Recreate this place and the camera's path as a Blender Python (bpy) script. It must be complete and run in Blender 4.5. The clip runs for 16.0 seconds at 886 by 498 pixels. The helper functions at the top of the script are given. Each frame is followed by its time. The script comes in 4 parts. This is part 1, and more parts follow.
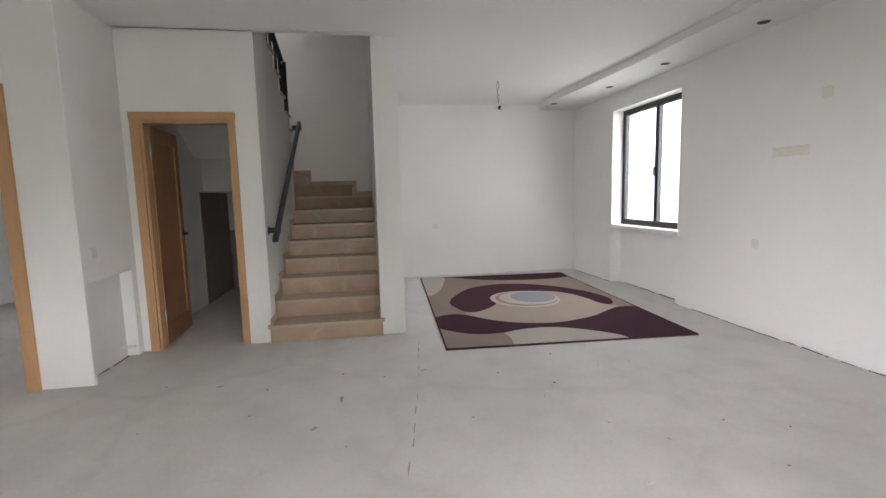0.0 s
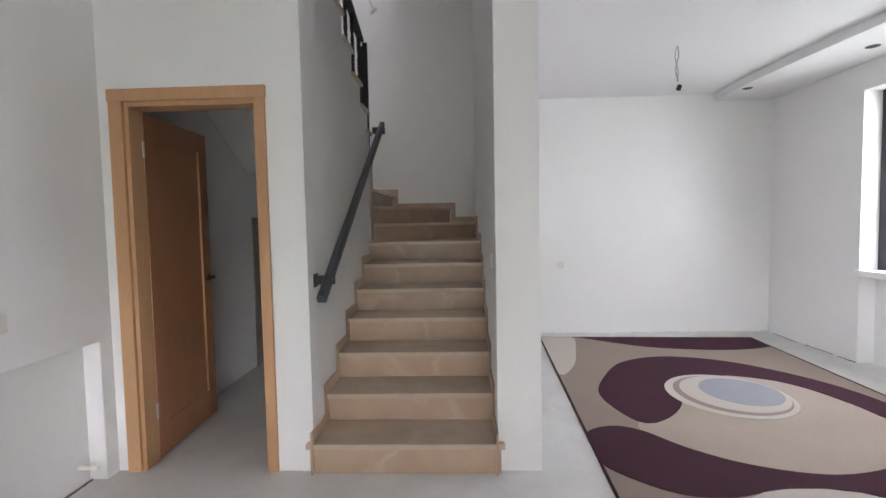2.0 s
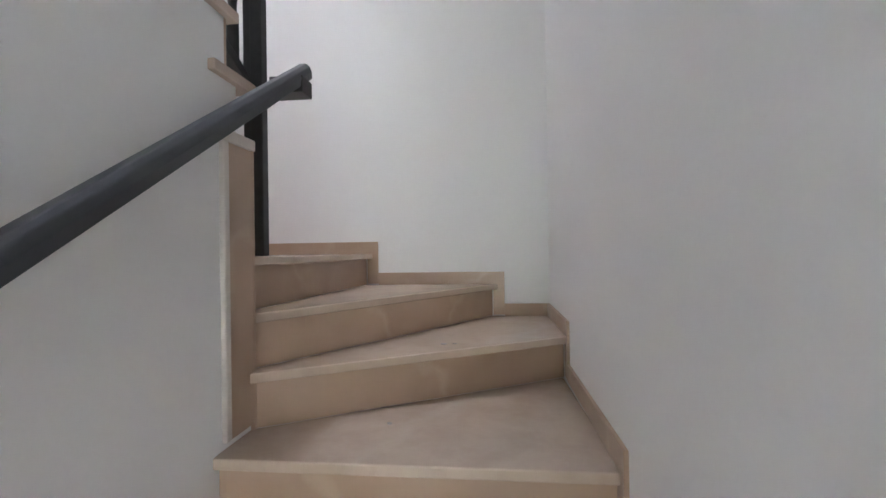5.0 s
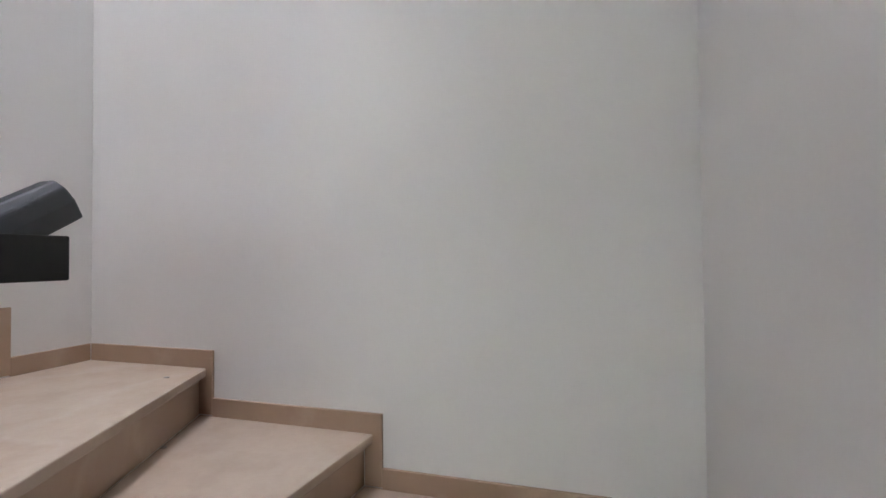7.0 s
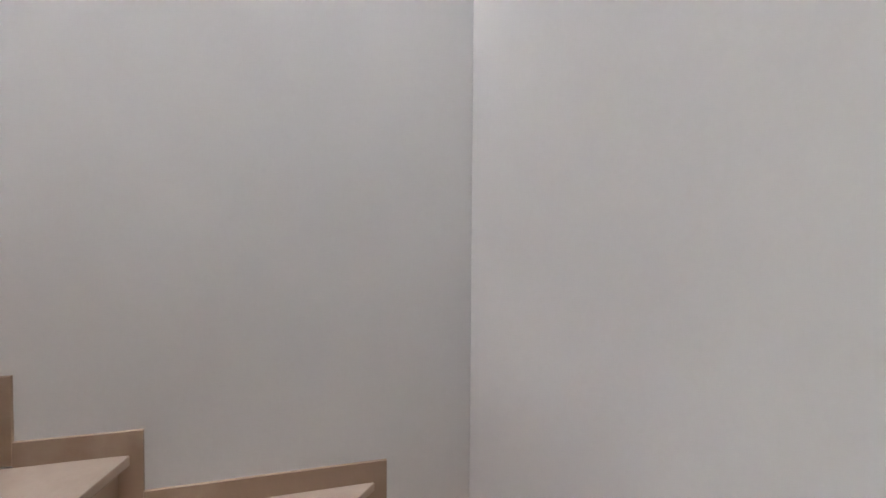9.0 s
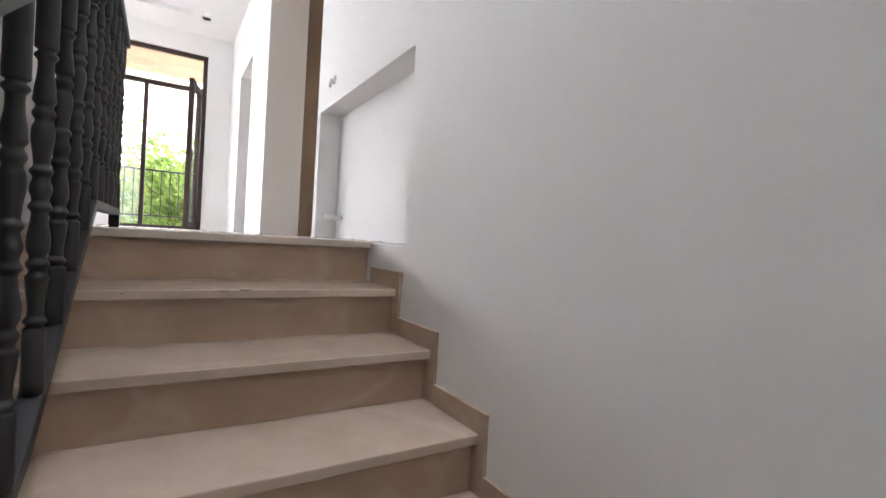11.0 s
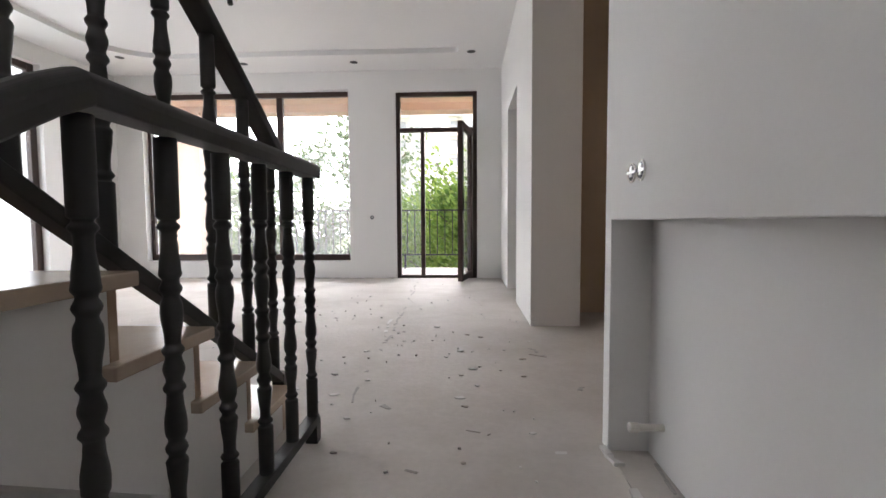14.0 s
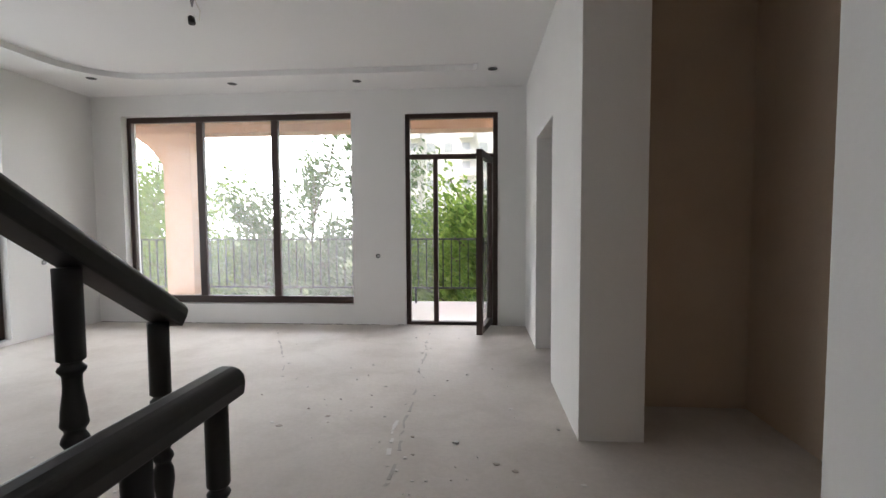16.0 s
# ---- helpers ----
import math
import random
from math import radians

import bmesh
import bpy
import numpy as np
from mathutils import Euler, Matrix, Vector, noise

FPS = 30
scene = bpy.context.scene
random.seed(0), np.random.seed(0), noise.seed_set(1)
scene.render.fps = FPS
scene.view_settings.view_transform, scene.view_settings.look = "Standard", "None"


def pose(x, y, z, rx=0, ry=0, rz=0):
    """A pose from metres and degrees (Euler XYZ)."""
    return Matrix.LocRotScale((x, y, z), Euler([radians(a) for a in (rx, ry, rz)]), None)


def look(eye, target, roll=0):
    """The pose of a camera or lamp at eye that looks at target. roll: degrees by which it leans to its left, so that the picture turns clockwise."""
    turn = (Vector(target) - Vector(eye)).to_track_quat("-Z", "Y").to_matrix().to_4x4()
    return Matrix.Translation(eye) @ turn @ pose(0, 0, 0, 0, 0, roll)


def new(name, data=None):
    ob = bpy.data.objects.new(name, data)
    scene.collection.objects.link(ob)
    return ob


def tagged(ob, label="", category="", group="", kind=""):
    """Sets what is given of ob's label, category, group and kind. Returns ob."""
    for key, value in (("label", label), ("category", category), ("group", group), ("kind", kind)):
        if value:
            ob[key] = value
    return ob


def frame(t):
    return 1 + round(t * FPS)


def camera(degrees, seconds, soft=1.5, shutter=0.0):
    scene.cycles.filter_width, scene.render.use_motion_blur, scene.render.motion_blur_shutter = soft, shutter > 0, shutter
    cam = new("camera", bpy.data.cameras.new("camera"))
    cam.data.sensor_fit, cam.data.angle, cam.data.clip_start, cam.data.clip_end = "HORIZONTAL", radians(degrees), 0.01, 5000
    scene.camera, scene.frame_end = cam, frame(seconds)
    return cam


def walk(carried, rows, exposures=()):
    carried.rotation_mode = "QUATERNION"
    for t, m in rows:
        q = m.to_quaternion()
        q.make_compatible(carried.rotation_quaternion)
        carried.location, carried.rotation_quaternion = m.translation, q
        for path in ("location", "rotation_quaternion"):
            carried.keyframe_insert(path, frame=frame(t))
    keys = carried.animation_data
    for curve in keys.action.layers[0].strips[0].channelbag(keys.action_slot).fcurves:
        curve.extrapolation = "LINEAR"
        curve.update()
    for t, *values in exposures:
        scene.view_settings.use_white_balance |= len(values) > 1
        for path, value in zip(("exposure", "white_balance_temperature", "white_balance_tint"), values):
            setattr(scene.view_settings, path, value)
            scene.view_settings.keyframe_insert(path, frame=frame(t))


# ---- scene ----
cam = camera(87.7, 16.0)

PATH = [
    (0, (0.917, -4.401, 1.324), (1.236, -2.44, 1.095), -1.4),
    (0.5, (0.863, -4.014, 1.33), (1.034, -2.035, 1.102), -1.2),
    (1, (0.885, -3.526, 1.354), (0.946, -1.539, 1.134), -1.1),
    (1.5, (0.845, -2.992, 1.341), (0.803, -1.0, 1.159), -1.1),
    (2, (0.824, -2.447, 1.348), (0.749, -0.451, 1.238), -1.1),
    (2.5, (0.743, -1.866, 1.343), (0.634, 0.13, 1.308), -1.0),
    (3, (0.66, -1.308, 1.357), (0.528, 0.688, 1.336), -1.0),
    (5.5, (0.72, 0.94, 1.845), (0.483, 2.926, 1.859), -0.8),
    (6, (0.648, 1.227, 1.988), (0.369, 3.207, 1.968), -0.8),
    (6.5, (0.707, 1.475, 2.117), (0.308, 3.434, 2.16), -0.6),
    (7, (0.702, 1.709, 2.259), (0.13, 3.625, 2.299), -0.5),
    (7.5, (0.625, 1.916, 2.399), (-0.128, 3.768, 2.435), 0.2),
    (8, (0.59, 2.161, 2.528), (-0.576, 3.785, 2.56), -0.2),
    (8.5, (0.447, 2.348, 2.642), (-1.173, 3.521, 2.618), 0.5),
    (9, (0.252, 2.561, 2.81), (-1.667, 3.122, 2.746), 0.4),
    (9.5, (-0.003, 2.728, 2.912), (-1.979, 2.428, 2.834), -0.8),
    (9.8, (-0.112, 2.698, 3.003), (-1.955, 1.93, 2.894), -0.6),
    (10, (-0.187, 2.659, 3.026), (-1.886, 1.61, 2.905), -0.7),
    (10.2, (-0.21, 2.583, 3.059), (-1.793, 1.363, 2.979), 0.4),
    (12.5, (-0.744, 1.612, 3.637), (-0.819, -0.383, 3.52), -0.1),
    (13, (-0.703, 1.376, 3.736), (-0.673, -0.62, 3.621), -0.2),
    (13.5, (-0.693, 1.18, 3.835), (-0.621, -0.816, 3.72), -0.3),
    (14, (-0.707, 0.965, 3.981), (-0.606, -1.029, 3.865), -0.3),
    (14.5, (-0.62, 0.766, 4.073), (-0.515, -1.228, 3.961), -0.3),
    (15, (-0.604, 0.573, 4.168), (-0.493, -1.421, 4.053), -0.4),
    (15.5, (-0.644, 0.368, 4.282), (-0.506, -1.624, 4.175), -0.4),
    (16, (-0.618, 0.172, 4.43), (-0.468, -1.82, 4.319), -0.3),
]

EXPOSURES = [(0, 2.2, 6450, 18), (2, 2.65, 6200, 20), (3, 2.9, 5950, 18), (5.5, 4.0, 5900, 18), (8, 3.35, 6250, 19), (9.5, 3.4, 6300, 19), (10.2, 3.2, 6250, 19),
             (12.5, 2.2, 6250, 18), (13.5, 1.7, 6400, 18), (14.5, 1.45, 6400, 17), (16, 1.0, 6400, 15)]
walk(cam, [(t, look(eye, target, roll)) for t, eye, target, roll in PATH], EXPOSURES)

# ---- sky, sun and added daylight lamps ----
world = bpy.data.worlds.new("sky")
scene.world = world
world.use_nodes = True
wn = world.node_tree.nodes
sky = wn.new("ShaderNodeTexSky")
sky.sky_type = "NISHITA"
sky.sun_disc = False
sky.sun_elevation = radians(56)
sky.sun_rotation = radians(52)
sky.air_density, sky.dust_density, sky.ozone_density = 1.0, 4.0, 0.4
wn["Background"].inputs[1].default_value = 0.15
world.node_tree.links.new(sky.outputs[0], wn["Background"].inputs[0])

sun_data = bpy.data.lights.new("sun", "SUN")
sun_data.energy, sun_data.angle, sun_data.color = 4.8, radians(25), (1.0, 0.96, 0.9)
sun = new("sun", sun_data)
sun.matrix_world = look((6.0, 4.6, 11), (0, 0, 0))


def daylight_lamp(name, x, y, z, w, h, turn, power, colour=(0.95, 0.98, 1.0)):
    """An area lamp for daylight: turn is the heading in degrees, 0 faces +y."""
    d = bpy.data.lights.new(name, "AREA")
    d.shape, d.size, d.size_y, d.energy, d.color = "RECTANGLE", w, h, power, colour
    o = new(name, d)
    o.matrix_world = look((x, y, z), (x - math.sin(radians(turn)), y + math.cos(radians(turn)), z))
    return o


# assumed front window behind the camera, out of view
daylight_lamp("daylight_lamp", 0.6, -5.12, 1.35, 3.4, 2.1, 0, 4.0)
# fill lamp added in the side room, whose wall has no window
daylight_lamp("daylight_lamp", -3.9, 1.2, 1.5, 1.4, 1.3, -90, 2.0)
# these two stand in for sky light at the modelled side windows
daylight_lamp("daylight_lamp", 4.72, 1.13, 1.66, 1.3, 1.5, 90, 4.5)
daylight_lamp("daylight_lamp", 4.3, -3.05, 4.5, 1.9, 2.3, 90, 5.0)
# added fill lamp high over the stairs, with no roof opening behind it
shaft_lamp = bpy.data.lights.new("shaft_fill", "AREA")
shaft_lamp.shape, shaft_lamp.size, shaft_lamp.size_y, shaft_lamp.energy, shaft_lamp.color = "RECTANGLE", 1.0, 0.8, 14, (0.93, 0.97, 1.0)
new("shaft_fill", shaft_lamp).matrix_world = look((-0.58, 1.95, 8.35), (-0.62, 2.95, 4.4))


# ---- materials ----
def material(name, colour, rough=0.6, grain=60.0, spread=0.06, stain=1.2, stain_amount=0.08, bump=0.02, bump_scale=80.0,
             metal=0.0, dark=None, dark_at=0.62, stretch=(1, 1, 1), vary=0.0, spec=0.5, vein=None, blotch=None):
    """A surface with fine grain, broad stains and slight relief, in metres of the world."""
    m = bpy.data.materials.new(name)
    m.use_nodes = True
    n, l = m.node_tree.nodes, m.node_tree.links
    b = n["Principled BSDF"]
    b.inputs["Roughness"].default_value = rough
    b.inputs["Metallic"].default_value = metal
    b.inputs["Specular IOR Level"].default_value = spec
    co = n.new("ShaderNodeTexCoord")
    mp = n.new("ShaderNodeMapping")
    mp.inputs["Scale"].default_value = stretch
    l.new(co.outputs["Object"], mp.inputs[0])

    def noise_node(scale, detail):
        t = n.new("ShaderNodeTexNoise")
        t.inputs["Scale"].default_value, t.inputs["Detail"].default_value = scale, detail
        l.new(mp.outputs[0], t.inputs["Vector"])
        return t
    fine, broad = noise_node(grain, 4), noise_node(stain, 5)
    c = Vector(colour)

    def mixer(fac, a, bb):
        x = n.new("ShaderNodeMix")
        x.data_type = "RGBA"
        l.new(fac, x.inputs[0])
        for sock, v in ((6, a), (7, bb)):
            if hasattr(v, "links"):
                l.new(v, x.inputs[sock])
            else:
                x.inputs[sock].default_value = (*v, 1)
        return x.outputs[2]
    base = mixer(fine.outputs[0], c * (1 - spread), c * (1 + spread))
    r = n.new("ShaderNodeMapRange")
    r.inputs[1].default_value, r.inputs[2].default_value = 0.35, 0.75
    l.new(broad.outputs[0], r.inputs[0])
    k = n.new("ShaderNodeMath")
    k.operation = "MULTIPLY"
    k.inputs[1].default_value = stain_amount if dark is None else dark_at
    l.new(r.outputs[0], k.inputs[0])
    out = mixer(k.outputs[0], base, tuple(c * 0.55) if dark is None else dark)
    if blotch:
        scale, amount, tone = blotch
        bl = noise_node(scale, 8)
        bl.inputs["Roughness"].default_value = 0.62
        br = n.new("ShaderNodeMapRange")
        br.inputs[1].default_value, br.inputs[2].default_value, br.inputs[4].default_value = 0.46, 0.70, amount
        l.new(bl.outputs[0], br.inputs[0])
        out = mixer(br.outputs[0], out, tone)
    if vein:
        scale, amount, tone = vein
        wob = noise_node(3.0, 5)
        add = n.new("ShaderNodeVectorMath")
        add.operation = "MULTIPLY_ADD"
        add.inputs[1].default_value = (0.45, 0.45, 0.45)
        l.new(wob.outputs[1], add.inputs[0])
        l.new(mp.outputs[0], add.inputs[2])
        vo = n.new("ShaderNodeTexVoronoi")
        vo.feature = "DISTANCE_TO_EDGE"
        vo.inputs["Scale"].default_value = scale
        l.new(add.outputs[0], vo.inputs["Vector"])
        vr = n.new("ShaderNodeMapRange")
        vr.inputs[1].default_value, vr.inputs[2].default_value = 0.0, 0.035
        vr.inputs[3].default_value, vr.inputs[4].default_value = amount, 0.0
        l.new(vo.outputs["Distance"], vr.inputs[0])
        out = mixer(vr.outputs[0], out, tone)
    if vary:
        oi = n.new("ShaderNodeObjectInfo")
        hsv = n.new("ShaderNodeHueSaturation")
        mr = n.new("ShaderNodeMapRange")
        mr.inputs[3].default_value, mr.inputs[4].default_value = 1 - vary, 1 + vary
        l.new(oi.outputs["Random"], mr.inputs[0])
        l.new(mr.outputs[0], hsv.inputs["Value"])
        l.new(out, hsv.inputs["Color"])
        out = hsv.outputs[0]
    l.new(out, b.inputs["Base Color"])
    rr = n.new("ShaderNodeMapRange")
    rr.inputs[3].default_value, rr.inputs[4].default_value = max(0.02, rough - 0.07), min(1, rough + 0.07)
    l.new(broad.outputs[0], rr.inputs[0])
    l.new(rr.outputs[0], b.inputs["Roughness"])
    if bump:
        bt = noise_node(bump_scale, 3)
        bn = n.new("ShaderNodeBump")
        bn.inputs["Strength"].default_value, bn.inputs["Distance"].default_value = 0.5, bump
        l.new(bt.outputs[0], bn.inputs["Height"])
        l.new(bn.outputs[0], b.inputs["Normal"])
    return m


PLASTER = material("white_plaster", (0.83, 0.82, 0.80), 0.75, 90, 0.015, 0.9, 0.05, 0.0015, 35, blotch=(1.1, 0.12, (0.70, 0.69, 0.675)))
CEILING = material("ceiling_paint", (0.80, 0.79, 0.78), 0.85, 90, 0.01, 0.8, 0.03, 0.001, 40)
BEIGE = material("bare_gypsum", (0.56, 0.44, 0.33), 0.9, 70, 0.04, 1.6, 0.14, 0.002, 40, blotch=(1.4, 0.4, (0.40, 0.31, 0.23)))
SCREED = material("cement_screed", (0.72, 0.70, 0.675), 0.75, 45, 0.07, 1.3, 0.18, 0.003, 30, blotch=(2.6, 0.28, (0.50, 0.465, 0.43)), vein=(0.55, 0.12, (0.36, 0.33, 0.30)))
SCREED_UPPER = material("dusty_cement_screed", (0.60, 0.555, 0.51), 0.7, 45, 0.09, 1.3, 0.26, 0.003, 30, blotch=(2.2, 0.42, (0.39, 0.335, 0.285)), vein=(0.55, 0.12, (0.34, 0.30, 0.26)))
TREAD = material("beige_marble", (0.55, 0.44, 0.345), 0.22, 30, 0.05, 5, 0.16, 0.0006, 60, vary=0.05, vein=(0.9, 0.16, (0.66, 0.58, 0.50)), blotch=(7, 0.45, (0.43, 0.325, 0.245)))
POLISHED = material("polished_marble", (0.62, 0.54, 0.46), 0.08, 30, 0.05, 5, 0.16, 0.0, 60)
RISER = material("tan_marble", (0.47, 0.335, 0.235), 0.35, 24, 0.07, 6, 0.24, 0.0006, 60, vary=0.06, vein=(1.1, 0.24, (0.66, 0.55, 0.43)), blotch=(6, 0.45, (0.41, 0.28, 0.18)))
PALE_EDGE = material("pale_stone_edge", (0.66, 0.61, 0.55), 0.5, 30, 0.06, 6, 0.2, 0.0006, 60)
PINE = material("pine_casing", (0.54, 0.31, 0.155), 0.55, 30, 0.12, 4, 0.15, 0.0008, 90, stretch=(6, 6, 0.6))
DOORWOOD = material("door_veneer", (0.39, 0.185, 0.09), 0.5, 26, 0.12, 3, 0.18, 0.0006, 90, stretch=(5, 5, 0.5))
IRON = material("dark_grey_paint", (0.020, 0.019, 0.019), 0.5, 60, 0.15, 5, 0.2, 0.0008, 60)
GRAPHITE = material("graphite_paint", (0.05, 0.055, 0.06), 0.5, 60, 0.1, 5, 0.2, 0.0006, 80)
BROWN = material("brown_window_profile", (0.045, 0.022, 0.016), 0.4, 60, 0.1, 4, 0.15, 0.0004, 80)
BLACKFRAME = material("dark_window_profile", (0.03, 0.03, 0.032), 0.4, 60, 0.1, 4, 0.15, 0.0004, 80)
PLASTIC = material("white_plastic", (0.73, 0.70, 0.63), 0.4, 80, 0.02, 6, 0.05, 0)
DARK = material("matt_black", (0.02, 0.02, 0.02), 0.6, 60, 0.1, 5, 0.1, 0)
METAL = material("steel", (0.5, 0.5, 0.5), 0.35, 60, 0.05, 6, 0.1, 0, metal=1.0)
WIRE = material("cable_sheath", (0.35, 0.35, 0.36), 0.5, 60, 0.05, 6, 0.1, 0)
PEACH = material("peach_render", (0.70, 0.44, 0.30), 0.85, 60, 0.06, 1.5, 0.12, 0.003, 40)
BALTILE = material("balcony_tile", (0.62, 0.52, 0.47), 0.5, 40, 0.06, 2, 0.15, 0.001, 40)
PURPLE = material("plum_wool", (0.075, 0.032, 0.045), 0.95, 160, 0.35, 3, 0.12, 0.004, 220, spec=0.1)
TAUPE = material("taupe_wool", (0.34, 0.27, 0.225), 0.95, 160, 0.16, 3, 0.10, 0.004, 220, spec=0.1)
FIELD = material("beige_wool", (0.46, 0.38, 0.315), 0.95, 160, 0.14, 3, 0.10, 0.004, 220, spec=0.1)
CREAM = material("cream_wool", (0.58, 0.52, 0.46), 0.95, 160, 0.12, 3, 0.08, 0.004, 220, spec=0.1)
GREYWOOL = material("grey_wool", (0.36, 0.36, 0.39), 0.95, 160, 0.16, 3, 0.10, 0.004, 220, spec=0.1)
SOIL = material("garden_ground", (0.12, 0.14, 0.06), 0.95, 8, 0.3, 0.5, 0.4, 0.01, 20)
BARK = material("bark", (0.12, 0.09, 0.06), 0.9, 40, 0.25, 5, 0.3, 0.01, 40)
FACADE = material("pale_facade", (0.82, 0.78, 0.745), 0.85, 4, 0.06, 0.3, 0.15, 0)
FAR_GLASS = material("far_window", (0.48, 0.49, 0.51), 0.2, 4, 0.1, 0.5, 0.2, 0)


def leaf_material(name, a, b):
    m = bpy.data.materials.new(name)
    m.use_nodes = True
    n, l = m.node_tree.nodes, m.node_tree.links
    g = n.new("ShaderNodeNewGeometry")
    x = n.new("ShaderNodeMix")
    x.data_type = "RGBA"
    x.inputs[6].default_value, x.inputs[7].default_value = (*a, 1), (*b, 1)
    l.new(g.outputs["Random Per Island"], x.inputs[0])
    p = n["Principled BSDF"]
    l.new(x.outputs[2], p.inputs["Base Color"])
    p.inputs["Roughness"].default_value = 0.6
    t = n.new("ShaderNodeBsdfTranslucent")
    l.new(x.outputs[2], t.inputs[0])
    ms = n.new("ShaderNodeMixShader")
    ms.inputs[0].default_value = 0.45
    l.new(p.outputs[0], ms.inputs[1])
    l.new(t.outputs[0], ms.inputs[2])
    l.new(ms.outputs[0], n["Material Output"].inputs[0])
    return m


LEAF = leaf_material("leaves", (0.11, 0.20, 0.035), (0.28, 0.38, 0.075))
LEAF_DIM = leaf_material("dull_leaves", (0.085, 0.14, 0.06), (0.19, 0.25, 0.11))


def glass_material(name, haze):
    """Clear pane with a film of dust and dried streaks."""
    m = bpy.data.materials.new(name)
    m.use_nodes = True
    n, l = m.node_tree.nodes, m.node_tree.links
    n.remove(n["Principled BSDF"])
    tr, gl, df = n.new("ShaderNodeBsdfTransparent"), n.new("ShaderNodeBsdfGlossy"), n.new("ShaderNodeBsdfTranslucent")
    tr.inputs[0].default_value = (0.93, 0.95, 0.94, 1)
    gl.inputs["Roughness"].default_value = 0.02
    df.inputs[0].default_value = (0.8, 0.8, 0.8, 1)
    lw, pw, fr = n.new("ShaderNodeLayerWeight"), n.new("ShaderNodeMath"), n.new("ShaderNodeMath")
    pw.operation, pw.inputs[1].default_value = "POWER", 5.0
    fr.operation, fr.inputs[1].default_value, fr.inputs[2].default_value = "MULTIPLY_ADD", 0.6, 0.035
    l.new(lw.outputs["Facing"], pw.inputs[0])
    l.new(pw.outputs[0], fr.inputs[0])
    a, b = n.new("ShaderNodeMixShader"), n.new("ShaderNodeMixShader")
    l.new(fr.outputs[0], a.inputs[0])
    l.new(tr.outputs[0], a.inputs[1])
    l.new(gl.outputs[0], a.inputs[2])
    co, mp, ns = n.new("ShaderNodeTexCoord"), n.new("ShaderNodeMapping"), n.new("ShaderNodeTexNoise")
    mp.inputs["Scale"].default_value = (6, 6, 1.5)
    ns.inputs["Scale"].default_value, ns.inputs["Detail"].default_value = 1.0, 2
    l.new(co.outputs["Object"], mp.inputs[0])
    l.new(mp.outputs[0], ns.inputs["Vector"])
    r = n.new("ShaderNodeMapRange")
    r.inputs[1].default_value, r.inputs[2].default_value = 0.35, 0.8
    r.inputs[3].default_value, r.inputs[4].default_value = haze * 0.65, haze
    l.new(ns.outputs[0], r.inputs[0])
    l.new(r.outputs[0], b.inputs[0])
    l.new(a.outputs[0], b.inputs[1])
    l.new(df.outputs[0], b.inputs[2])
    l.new(b.outputs[0], n["Material Output"].inputs[0])
    return m


GLASS = glass_material("dusty_glass", 0.12)
CLEAN_GLASS = glass_material("clean_glass", 0.03)


# ---- building blocks ----
def box(bm, x0, x1, y0, y1, z0, z1, m=None):
    vs = [bm.verts.new((x, y, z)) for x in (x0, x1) for y in (y0, y1) for z in (z0, z1)]
    for q in ((0, 1, 3, 2), (4, 6, 7, 5), (0, 4, 5, 1), (2, 3, 7, 6), (0, 2, 6, 4), (1, 5, 7, 3)):
        bm.faces.new([vs[i] for i in q])
    if m is not None:
        for v in vs:
            v.co = m @ v.co
    return vs


def prism(bm, pts, lift):
    """A polygon (3D points in one plane) pushed along the vector lift."""
    lift = Vector(lift)
    a = [bm.verts.new(p) for p in pts]
    b = [bm.verts.new(Vector(p) + lift) for p in pts]
    bm.faces.new(a)
    bm.faces.new(list(reversed(b)))
    k = len(a)
    for i in range(k):
        bm.faces.new((a[i], b[i], b[(i + 1) % k], a[(i + 1) % k]))


def finish(bm, smooth=False, bevel=0.0, segments=2):
    bmesh.ops.recalc_face_normals(bm, faces=bm.faces)
    if bevel:
        es = [e for e in bm.edges if len(e.link_faces) == 2 and e.calc_face_angle(0) > 0.5]
        bmesh.ops.bevel(bm, geom=es, offset=bevel, segments=segments, affect="EDGES", profile=0.5)
    if smooth:
        for f in bm.faces:
            f.smooth = True


def mesh(name, bm, mat):
    me = bpy.data.meshes.new(name)
    bm.to_mesh(me)
    bm.free()
    me.materials.append(mat)
    return me


def part(name, bm, mat, parent=None, label="", bevel=0.0, smooth=False):
    finish(bm, smooth, bevel)
    o = new(name, mesh(name, bm, mat))
    if parent is not None:
        o.parent = parent
    if label:
        tagged(o, label)
    return o


def thing(name, label, category, group="", kind=""):
    return tagged(new(name), label, category, group, kind)


def structure(name, bm, mat, label, category, bevel=0.0):
    return tagged(part(name, bm, mat, bevel=bevel), label, category, kind="structure")


